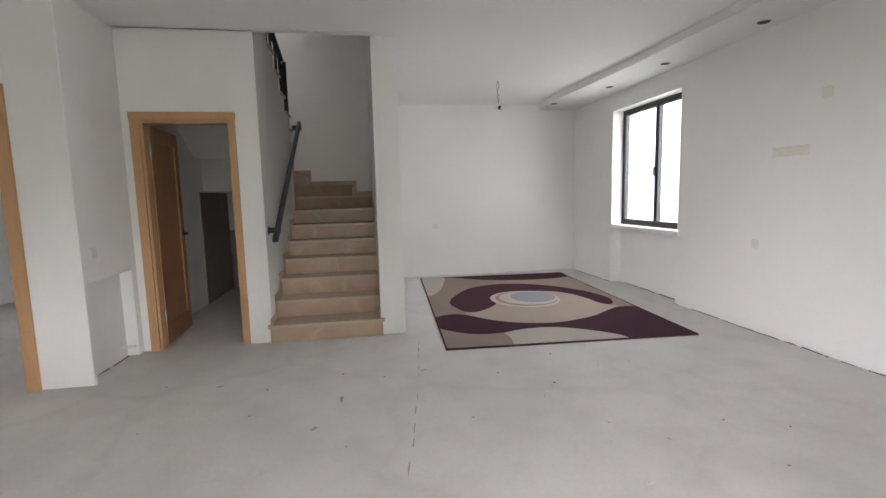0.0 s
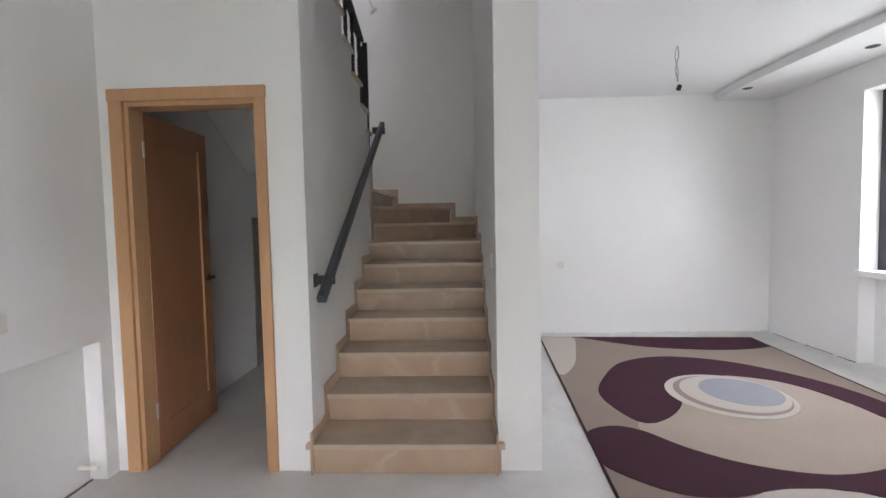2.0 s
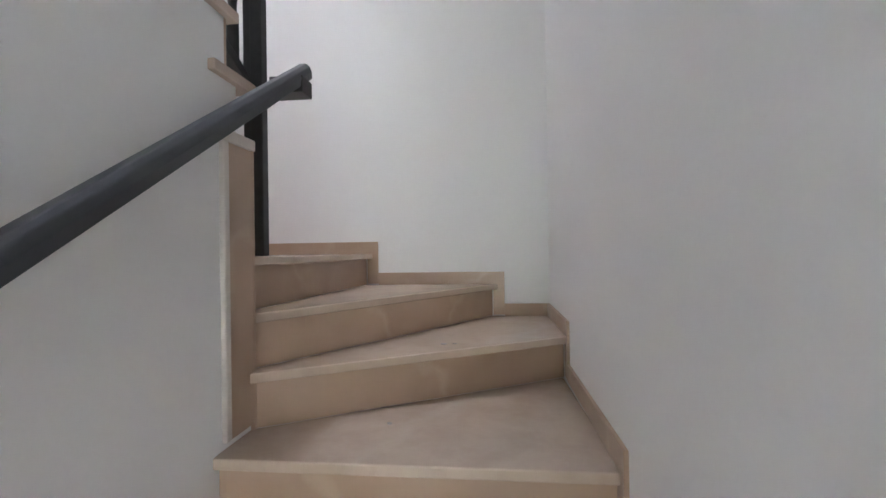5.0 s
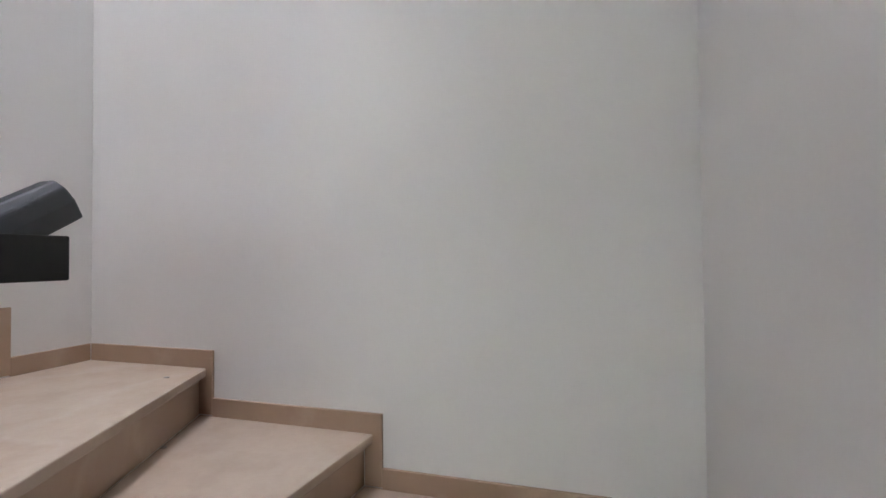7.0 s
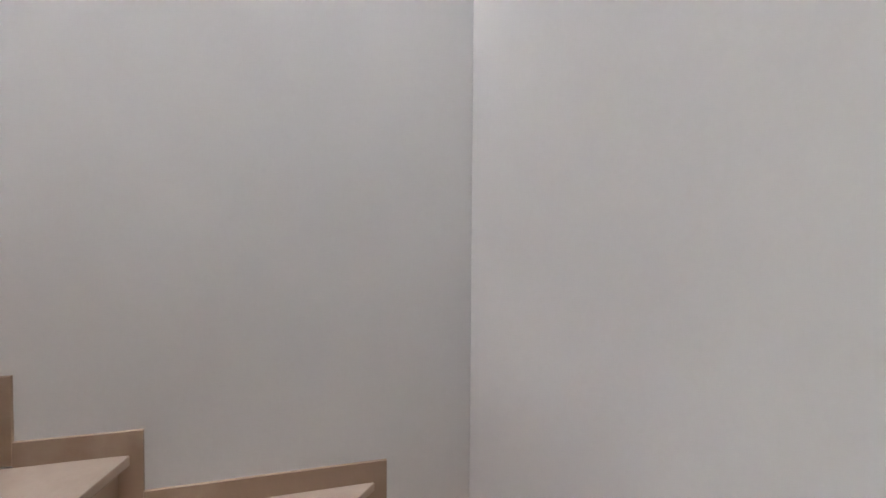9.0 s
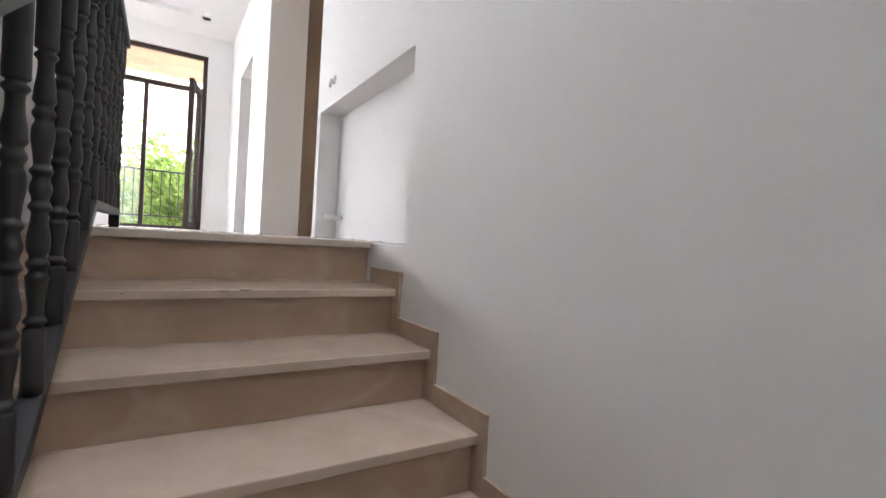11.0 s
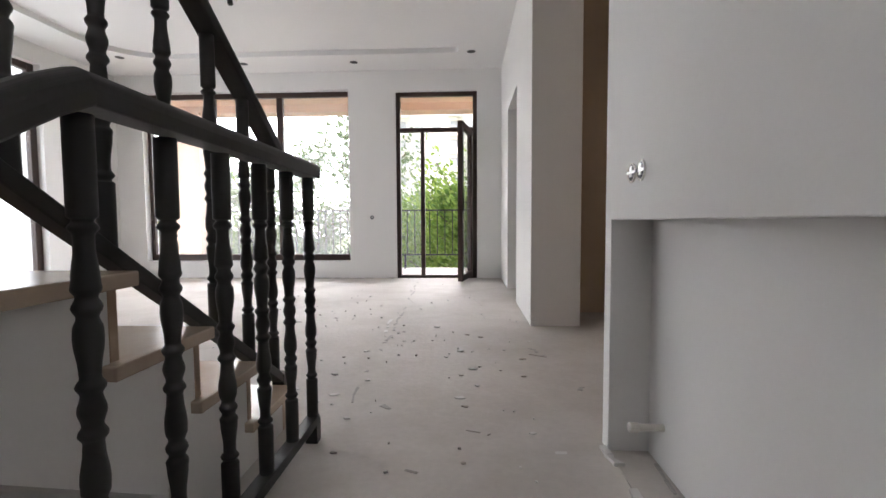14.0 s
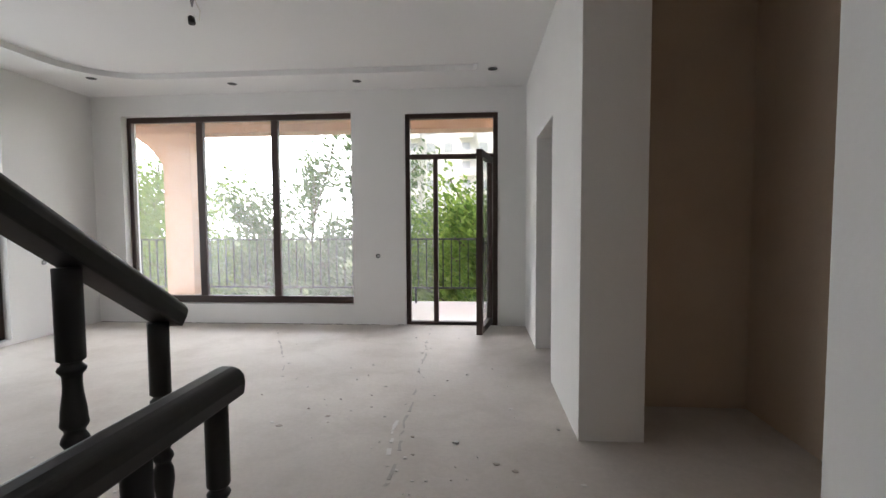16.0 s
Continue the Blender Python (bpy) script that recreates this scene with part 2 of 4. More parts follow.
def slab_with_holes(bm, axis, a0, a1, u0, u1, v0, v1, holes):
    """A plate a0..a1 thick along axis, with rectangular holes (u0, u1, v0, v1) through it, as one closed skin."""
    us = sorted({u0, u1, *[h for q in holes for h in q[:2] if u0 < h < u1]})
    vs = sorted({v0, v1, *[h for q in holes for h in q[2:] if v0 < h < v1]})

    def full(i, j):
        if not (0 <= i < len(us) - 1 and 0 <= j < len(vs) - 1):
            return False
        cu, cv = (us[i] + us[i + 1]) / 2, (vs[j] + vs[j + 1]) / 2
        return not any(q[0] < cu < q[1] and q[2] < cv < q[3] for q in holes)
    cache = {}

    def v(a, u, w):
        if (a, u, w) not in cache:
            cache[a, u, w] = bm.verts.new({"x": (a, u, w), "y": (u, a, w), "z": (u, w, a)}[axis])
        return cache[a, u, w]
    for i in range(len(us) - 1):
        for j in range(len(vs) - 1):
            if not full(i, j):
                continue
            U, W, X, Y = us[i], vs[j], us[i + 1], vs[j + 1]
            for a in (a0, a1):
                bm.faces.new((v(a, U, W), v(a, X, W), v(a, X, Y), v(a, U, Y)))
            for di, dj, p, q in ((-1, 0, (U, W), (U, Y)), (1, 0, (X, W), (X, Y)), (0, -1, (U, W), (X, W)), (0, 1, (U, Y), (X, Y))):
                if not full(i + di, j + dj):
                    bm.faces.new((v(a0, *p), v(a0, *q), v(a1, *q), v(a1, *p)))


def wall(name, axis, a0, a1, u0, u1, v0, v1, holes=(), mat=None, label="plain white plastered wall", bevel=0.0):
    bm = bmesh.new()
    slab_with_holes(bm, axis, a0, a1, u0, u1, v0, v1, list(holes))
    return structure(name, bm, mat or PLASTER, label, "wall", bevel)


def sweep(bm, pts, prof, up=Vector((0, 0, 1))):
    """A closed profile (side, up) drawn along a line of points, with mitred bends and closed ends."""
    pts = [Vector(p) for p in pts]
    rings = []
    for i, p in enumerate(pts):
        d0 = (pts[i] - pts[i - 1]).normalized() if i else (pts[1] - pts[0]).normalized()
        d1 = (pts[i + 1] - pts[i]).normalized() if i < len(pts) - 1 else d0
        d = (d0 + d1).normalized()
        side = d.cross(up).normalized()
        w = side.cross(d).normalized()
        k = 1 / max(0.5, d.dot(d0))
        rings.append([bm.verts.new(p + side * a + w * b * k) for a, b in prof])
    n = len(prof)
    for r, s in zip(rings, rings[1:]):
        for i in range(n):
            bm.faces.new((r[i], r[(i + 1) % n], s[(i + 1) % n], s[i]))
    bm.faces.new(list(reversed(rings[0])))
    bm.faces.new(rings[-1])


def tube(bm, pts, r, k=10, up=Vector((0, 0, 1))):
    sweep(bm, pts, [(r * math.cos(2 * math.pi * i / k), r * math.sin(2 * math.pi * i / k)) for i in range(k)], up)


def lathe(bm, prof, k=12, m=None):
    """Rings of (radius, height) round the z axis, closed at both ends."""
    rings = [[bm.verts.new((r * math.cos(2 * math.pi * i / k), r * math.sin(2 * math.pi * i / k), z)) for i in range(k)] for r, z in prof]
    for a, b in zip(rings, rings[1:]):
        for i in range(k):
            bm.faces.new((a[i], a[(i + 1) % k], b[(i + 1) % k], b[i]))
    bm.faces.new(list(reversed(rings[0])))
    bm.faces.new(rings[-1])
    if m is not None:
        for v in {v for r in rings for v in r}:
            v.co = m @ v.co


# ---- plan ----
RISE = 0.17
UP = 19 * RISE              # upper floor
CEIL = 2.78                 # lower ceiling
TOP = 5.98                  # upper ceiling
XL, XR = -1.168, 1.01       # sides of the stairwell
YB = 3.074                  # back wall
YW = -5.19                  # window wall
WX = 4.44                   # side wall with the window, lower floor
UX = 4.07                   # side wall, upper floor

# ---- ground floor structure ----
bm = bmesh.new()
slab_with_holes(bm, "z", -0.25, 0.0, -4.3, 4.9, -5.5, 3.3, [])
structure("floor_lower", bm, SCREED, "bare grey cement screed floor with paint specks", "floor")
bm = bmesh.new()
slab_with_holes(bm, "z", CEIL, 3.0, -4.3, 4.9, -5.5, 3.3, [(XL - 0.06, XR + 0.06, -0.03, YB + 0.08)])
structure("ceiling_lower", bm, CEILING, "smooth white painted ceiling over the lower room", "ceiling")
bm = bmesh.new()
slab_with_holes(bm, "z", 3.0, UP, -4.3, 4.9, -5.45, 3.3, [(0.0, XR + 0.06, -0.03, YB + 0.08), (XL - 0.06, 0.0, 0.30, YB + 0.08)])
structure("floor_upper", bm, SCREED_UPPER, "dusty bare cement screed floor of the upper room", "floor")
wall("wall_back", "y", YB, YB + 0.25, -4.3, 4.9, -0.2, 8.6)
# unseen shaft added above the ceiling to enclose and narrow the fill lamp
wall("wall_shaft_left", "x", XL - 0.28, XL - 0.004, -0.12, YB, 6.602, 8.6)
wall("wall_shaft_right", "x", XR + 0.004, 1.247, -0.12, YB, 6.602, 8.6)
wall("wall_shaft_front", "y", 1.28, 1.4, XL - 0.004, XR + 0.004, 6.482, 8.6)
bm = bmesh.new()
box(bm, XL - 0.28, 1.247, -0.12, YB + 0.25, 8.6, 8.8)
structure("ceiling_shaft", bm, CEILING, "added white lid over the unseen lamp shaft", "ceiling")
wall("wall_side_lower", "x", WX, WX + 0.35, -5.5, YB, 0.0, CEIL, [(0.40, 1.86, 0.0, 2.46)], label="white plastered wall with a window opening and shallow recess")
bm = bmesh.new()
box(bm, WX + 0.15, WX + 0.34, 0.40, 1.86, 0.0, 0.80)
structure("wall_recess", bm, PLASTER, "white plastered back of the recess under the window", "wall")
bm = bmesh.new()
box(bm, WX - 0.03, WX + 0.19, 0.37, 1.89, 0.80, 0.855)
structure("window_sill", bm, PLASTER, "thick white plastered window sill above the recess", "sill", bevel=0.006)

wall("wall_side_far", "x", -4.3, -4.0, -5.5, YB, 0.0, CEIL)
# unseen wall; its window opening is assumed, placed to light the stairs
wall("wall_window_lower", "y", YW - 0.25, YW, -4.0, WX, 0.0, CEIL, [(-1.1, 2.3, 0.25, 2.45)])
bm = bmesh.new()
slab_with_holes(bm, "y", -0.77, -0.62, -4.0, -1.44, 0.0, CEIL, [(-2.40, -1.52, -0.1, 2.05)])
structure("wall_left_door", bm, PLASTER, "white plastered wall around a side doorway", "wall")
# short wall with a shallow recess near the floor
wall("wall_short_lower", "x", -1.44, -1.104, -0.77, 0.0, 0.0, CEIL, [(-0.735, -0.09, 0.0, 0.755)], bevel=0.004,
     label="short white wall with a shallow recess near the floor")
bm = bmesh.new()
box(bm, -1.44, -1.20, -0.735, -0.09, 0.0, 0.755)
structure("wall_recess_low", bm, PLASTER, "white plastered back of the low recess", "wall")
wall("wall_stair_right", "x", XR, 1.247, 0.0, YB, 0.0, 6.6, bevel=0.003, label="white plastered wall beside the marble stairs")
wall("wall_front", "y", 0.0, 0.12, -1.44, 0.0, 0.0, CEIL, [(-0.985, -0.235, -0.1, 2.045)], label="white plastered wall around the store doorway")
# stairwell wall, upper part with a recess
wall("wall_stair_left", "x", XL - 0.28, XL, -0.592, YB, 0.0, 6.6, [(-0.592, 0.12, 0.0, 2.99), (-0.53, 0.69, UP - 0.002, 3.985)], bevel=0.003,
     label="white plastered stair wall with a wide low recess")
bm = bmesh.new()
box(bm, XL - 0.279, XL - 0.13, -0.53, 0.69, UP, 3.985)
structure("wall_recess_upper", bm, PLASTER, "white plastered back of the stair wall recess", "wall")
bm = bmesh.new()
box(bm, XL - 0.129, XL - 0.002, -0.529, 0.689, UP - 0.0015, UP + 0.003)
structure("floor_recess", bm, SCREED_UPPER, "bare screed floor of the stair wall recess", "floor")
# beam face under the landing and upper flight
bm = bmesh.new()
box(bm, 0.0, XR + 0.03, -0.08, 0.0, 2.775, 3.385)
structure("trim_beam", bm, PLASTER, "white plastered beam under the upper flight", "beam")

# ---- upper floor structure ----
BW = (0.858, 3.70, 3.46, 5.745)        # large window opening
BD = (-0.85, 0.225, UP - 0.1, 5.70)    # balcony door opening
wall("wall_window_upper", "y", YW - 0.25, YW, -4.3, UX + 0.3, UP, 6.6, [BW, BD], label="white plastered wall with a wide window and balcony door")
wall("wall_side_upper", "x", UX, UX + 0.3, YW, YB, UP, 6.6, [(-4.09, -2.0, UP + 0.05, 5.77)], label="white plastered side wall with a tall window")
wall("wall_partition", "x", -1.52, XL, YW, -2.352, UP, 6.6, [(-4.24, -3.32, UP - 0.1, 5.22)], bevel=0.003, label="thick white partition wall with a door opening")
wall("wall_hall_back", "y", -3.10, -2.87, -4.0, -1.52, UP, 6.6, mat=BEIGE, label="unpainted beige gypsum wall of the side hall")
wall("wall_hall_side", "x", -2.56, -2.335, -2.87, -0.592, UP, 6.6, mat=BEIGE, label="unpainted beige gypsum wall of the side hall")
wall("wall_hall_near", "y", -0.592, -0.45, -2.56, XL - 0.28, UP, 6.6, mat=BEIGE, label="unpainted beige gypsum wall of the side hall")
wall("wall_room_far", "x", -4.3, -4.0, YW, -3.1, UP, 6.6, mat=BEIGE, label="unpainted beige gypsum wall of the far room")
bm = bmesh.new()


def ring(pts):
    vs = [bm.verts.new((x, y, TOP)) for x, y in pts]
    return [bm.edges.new((vs[i], vs[(i + 1) % len(vs)])) for i in range(len(vs))]


def rounded(x0, x1, y0, y1, r):
    out = []
    q = 0.06
    for cx, cy, a0, r in ((x1 - r, y0 + r, -90, r), (x1 - r, y1 - r, 0, r), (x0 + q, y1 - q, 90, q), (x0 + q, y0 + q, 180, q)):
        out += [(cx + r * math.cos(radians(a0 + 15 * i)), cy + r * math.sin(radians(a0 + 15 * i))) for i in range(7)]
    return out


loops = ring([(-4.3, YW - 0.25), (UX + 0.3, YW - 0.25), (UX + 0.3, YB + 0.25), (-4.3, YB + 0.25)])
loops += ring(rounded(-0.62, 3.50, -4.60, -0.9, 0.65))
# stairwell opening, its front edge set to keep the fill lamp off the landing
loops += ring([(XL - 0.05, 1.4), (XR + 0.05, 1.4), (XR + 0.05, YB + 0.1), (XL - 0.05, YB + 0.1)])
bmesh.ops.triangle_fill(bm, edges=loops, use_beauty=True)
r = bmesh.ops.extrude_face_region(bm, geom=bm.faces[:])
for v in r["geom"]:
    if isinstance(v, bmesh.types.BMVert):
        v.co.z += 0.06
slab_with_holes(bm, "z", TOP + 0.06, TOP + 0.5, -4.3, UX + 0.3, YW - 0.25, YB + 0.25, [(XL - 0.05, XR + 0.05, 1.4, YB + 0.1)])
structure("ceiling_upper", bm, CEILING, "white ceiling with a shallow raised tray", "ceiling")

# dark colour standing in for the lack of light deep in the store
STORE_SHADE = material("store_shade", (0.30, 0.255, 0.215), 0.95, 40, 0.15, 2.5, 0.3, 0.004, 30)
bm = bmesh.new()
box(bm, XL + 0.001, XL + 0.012, 1.90, YB - 0.015, 0.0, 1.44)
box(bm, XL + 0.012, XR - 0.1, YB - 0.014, YB - 0.003, 0.0, 0.88)
structure("wall_store_lining", bm, STORE_SHADE, "dark sheets painted as the shade deep in the under-stair store", "wall")

# ---- marble stairs ----
INNER = 1.88
GO2 = 0.288
nose = {1: ((0.0, -0.03), (XR, -0.03)), 2: ((0.0, 0.24), (XR, 0.24)), 3: ((0.0, 0.525), (XR, 0.525)), 4: ((0.0, 0.805), (XR, 0.805)),
        5: ((0.0, 1.09), (XR, 1.09)), 6: ((0.0, 1.375), (XR, 1.375)), 7: ((0.0, 1.69), (XR, 1.69)), 8: ((0.0, 1.85), (XR, 2.475)),
        9: ((0.0, INNER), (0.745, YB)), 10: ((-0.02, INNER), (0.06, YB)), 11: ((-0.08, INNER), (-0.60, YB)),
        12: ((-0.12, INNER), (XL, 2.765)), 13: ((-0.12, INNER - 0.01), (XL, 2.10))}
for k in range(14, 20):
    nose[k] = ((0.02, 1.81 - GO2 * (k - 14)), (XL, 1.81 - GO2 * (k - 14)))
corner_after = {8: (XR, YB), 11: (XL, YB)}

stairs = thing("marble_staircase", "beige marble winder staircase with tan risers and stepped skirting", "staircase", kind="structure")


def shifted(a, b, d):
    """The line a-b moved by d uphill."""
    a, b = Vector(a), Vector(b)
    n = Vector((-(b - a).y, (b - a).x)).normalized()
    return a + n * d, b + n * d


def tread_outline(k):
    a, b = (Vector(p) for p in nose[k])
    c, d = shifted(*nose[k + 1], 0.035)
    pts = [a, b]
    if k in corner_after:
        pts.append(Vector(corner_after[k]))
    if k == 8:
        d = Vector((nose[9][1][0] - 0.04, YB))
    elif k in (9, 10):
        d.y = YB
    elif k == 11:
        d.x = XL
    pts += [d, c]
    if k == 13:
        pts = [Vector((0.02, INNER + 0.02)), a + Vector((0.0, 0.03)), b, Vector((XL, nose[14][1][1] - 0.035)), Vector((0.02, nose[14][0][1] - 0.12))]
    elif k == 12:
        pts = [a, b, Vector((XL, nose[13][1][1] - 0.04)), Vector((-0.12, INNER - 0.06)), Vector((-0.02, INNER - 0.06)), Vector((-0.02, INNER))]
    out = []
    for p in pts:
        if not out or (p - out[-1]).length > 0.004:
            out.append(Vector((min(max(p.x, XL + 0.002), 1.008), min(p.y, YB - 0.002))))
    return out


for k in range(1, 19):
    z = k * RISE
    bm = bmesh.new()
    o = tread_outline(k)
    if k == 1:
        o = [Vector((-0.03, -0.05)), Vector((1.045, -0.05)), Vector((1.045, -0.012)), Vector((1.008, -0.004)), Vector((1.008, 0.275)), Vector((0.002, 0.275)), Vector((0.002, -0.004)), Vector((-0.03, -0.012))]
    prism(bm, [(p.x, p.y, z - 0.03) for p in o], (0, 0, 0.03))
    part("tread", bm, TREAD, stairs, bevel=0.004)
for k in range(1, 20):
    a, b = shifted(*nose[k], 0.03)
    if k in (9, 10):
        b = Vector(nose[k][1]) + Vector((-0.036, -0.003))
    c, d = shifted(a, b, 0.02)
    bm = bmesh.new()
    for p in (a, b, c, d):
        p.x, p.y = min(max(p.x, XL + 0.003), 1.007), min(p.y, YB - 0.003)
    if k >= 14:
        a.x = c.x = -0.002
    if k == 1:
        a, b, c, d = Vector((-0.012, -0.03)), Vector((1.025, -0.03)), Vector((-0.012, -0.008)), Vector((1.025, -0.008))
    prism(bm, [(p.x, p.y, (k - 1) * RISE + 0.001) for p in (a, b, d, c)], (0, 0, RISE - 0.031))
    part("riser", bm, RISER, stairs)
# concrete body: lower flight and winders are solid, the second flight has a sloping soffit
bm = bmesh.new()
prof = [(0.0, 0.0)]
for k in range(1, 8):
    y = nose[k][0][1] + 0.05
    prof += [(y, (k - 1) * RISE), (y, k * RISE - 0.031)]
prof += [(INNER, 7 * RISE - 0.031), (INNER, 0.0)]
prism(bm, [(0.004, y, z) for y, z in prof[1:]], (XR - 0.008, 0, 0))
for k in range(8, 13):
    o = tread_outline(k)
    f = shifted(*nose[k], 0.055)
    o[0], o[1] = f[0], Vector((max(min(f[1].x, 1.005), XL + 0.004), min(f[1].y, YB - 0.004)))
    if k in (9, 10, 11):
        o[1] = Vector((nose[k][1][0] - 0.065, YB - 0.004))
    base = 0.9 if k < 10 else 1.45
    prism(bm, [(p.x, p.y, base) for p in o], (0, 0, k * RISE - 0.032 - base))
part("flight_body", bm, PLASTER, stairs)
bm = bmesh.new()
prof = []
for k in range(13, 20):
    y = (INNER - 0.02 if k == 13 else nose[k][0][1] - 0.05)
    prof += [(y, (k - 1) * RISE - 0.032), (y, k * RISE - 0.032)]
prof += [(0.302, UP - 0.032), (0.302, 2.98), (0.40, 2.78), (INNER - 0.02, 1.85)]
prism(bm, [(XL + 0.002, y, z) for y, z in prof], (abs(XL) - 0.125, 0, 0))
part("flight_body", bm, PLASTER, stairs)
# wall between the flights, stepped under the second flight
bm = bmesh.new()
prof = [(0.121, 0.0), (INNER, 0.0), (INNER, 12 * RISE - 0.04)]
y = INNER - 0.06
prof += [(y, 12 * RISE - 0.04), (y, 13 * RISE - 0.031)]
for k in range(14, 20):
    y = nose[k][0][1] - 0.045
    prof += [(y, (k - 1) * RISE - 0.031), (y, k * RISE - 0.031)]
prof += [(0.121, UP - 0.031)]
prism(bm, [(-0.12, y, z) for y, z in prof], (0.12, 0, 0))
structure("wall_between_flights", bm, PLASTER, "white plastered wall between the two flights", "wall")
# stone facing on its end
bm = bmesh.new()
box(bm, -0.13, 0.012, INNER, INNER + 0.015, 7 * RISE, 12 * RISE)
box(bm, 0.0, 0.012, INNER - 0.12, INNER, 7 * RISE + 0.02, 12 * RISE - 0.03)
part("end_facing", bm, RISER, stairs, "tan marble facing on the wall end", bevel=0.002)
bm = bmesh.new()
box(bm, 0.0, 0.016, INNER - 0.148, INNER - 0.121, 7 * RISE + 0.02, 12 * RISE - 0.031)
box(bm, 0.0, 0.017, INNER - 0.148, INNER + 0.017, 12 * RISE - 0.029, 12 * RISE + 0.004)
part("facing_edge", bm, PALE_EDGE, stairs, "pale edge strip of the stone facing", bevel=0.005)
# landing edge slab
bm = bmesh.new()
box(bm, XL + 0.002, 0.02, 0.07, 0.37, UP - 0.026, UP + 0.006)
part("landing_slab", bm, POLISHED, stairs, "polished beige marble landing edge", bevel=0.004)


def skirt(a, b, lift, k, inward):
    """Stepped skirting of one step on a wall: from a to b in plan, the riser standing at a."""
    a, b, n = Vector(a), Vector(b), Vector(inward) * 0.012
    d = (b - a).normalized()
    L = (b - a).length
    z = k * RISE
    pts = [(-0.03, z - RISE + 0.065), (-0.03, z + 0.065), (L - 0.03, z + 0.065), (L - 0.03, z + 0.0), (0.03, z + 0.0), (0.03, z - RISE + 0.005), (-0.03, z - RISE + 0.005)]
    if lift == "flat":
        pts = [(0, z + 0.0), (0, z + 0.065), (L, z + 0.065), (L, z + 0.0)]
    bm = bmesh.new()
    prism(bm, [(a.x + d.x * s, a.y + d.y * s, h) for s, h in pts], (n.x, n.y, 0))
    part("skirting", bm, RISER, stairs, bevel=0.0015)


for k in range(1, 8):
    skirt((XR, nose[k][1][1]), (XR, nose[k + 1][1][1]), "", k, (-1, 0))
    if k < 7:
        skirt((0.0, nose[k][0][1]), (0.0, nose[k + 1][0][1]), "", k, (1, 0))
skirt((XR, 2.475), (XR, YB + 0.03), "", 8, (-1, 0))
skirt((XR - 0.013, YB), (0.745 + 0.03, YB), "flat", 8, (0, -1))
skirt((0.745, YB), (0.06, YB), "", 9, (0, -1))
skirt((0.06, YB), (-0.60, YB), "", 10, (0, -1))
skirt((-0.60, YB), (XL - 0.018, YB), "", 11, (0, -1))
skirt((XL, YB - 0.013), (XL, 2.765 + 0.03), "flat", 11, (1, 0))
for k in range(12, 19):
    skirt((XL, nose[k][1][1]), (XL, nose[k + 1][1][1]), "", k, (1, 0))

# ---- upper flight ----
flight = thing("upper_flight", "marble stair flight rising over a white plastered soffit", "staircase", kind="structure")
GO3 = 0.262


def nose3(k):
    return -0.165 + GO3 * (k - 22)


for k in range(20, 30):
    z, y = k * RISE - 0.02, nose3(k)
    bm = bmesh.new()
    box(bm, -0.068, XR - 0.002, y, min(y + GO3 + 0.07, 2.2), z - 0.03, z)
    part("tread", bm, TREAD, flight, bevel=0.004)
    bm = bmesh.new()
    box(bm, -0.042, XR - 0.003, y + 0.03, y + 0.05, z - RISE + 0.001, z - 0.031)
    part("riser", bm, RISER, flight)
bm = bmesh.new()
prof = [(nose3(20) + 0.05, UP + 0.001)]
for k in range(20, 30):
    y = nose3(k) + 0.051
    prof += [(y, k * RISE - 0.051)] + ([(nose3(k + 1) + 0.051, k * RISE - 0.051)] if k < 29 else [])
prof += [(3.07, 29 * RISE - 0.051), (3.07, 4.72), (2.05, 4.72), (0.002, 3.375), (0.002, 3.39), (-0.06, 3.39), (-0.06, UP + 0.001)]
prism(bm, [(-0.04, y, z) for y, z in prof], (XR + 0.038, 0, 0))
part("flight_body", bm, PLASTER, flight)


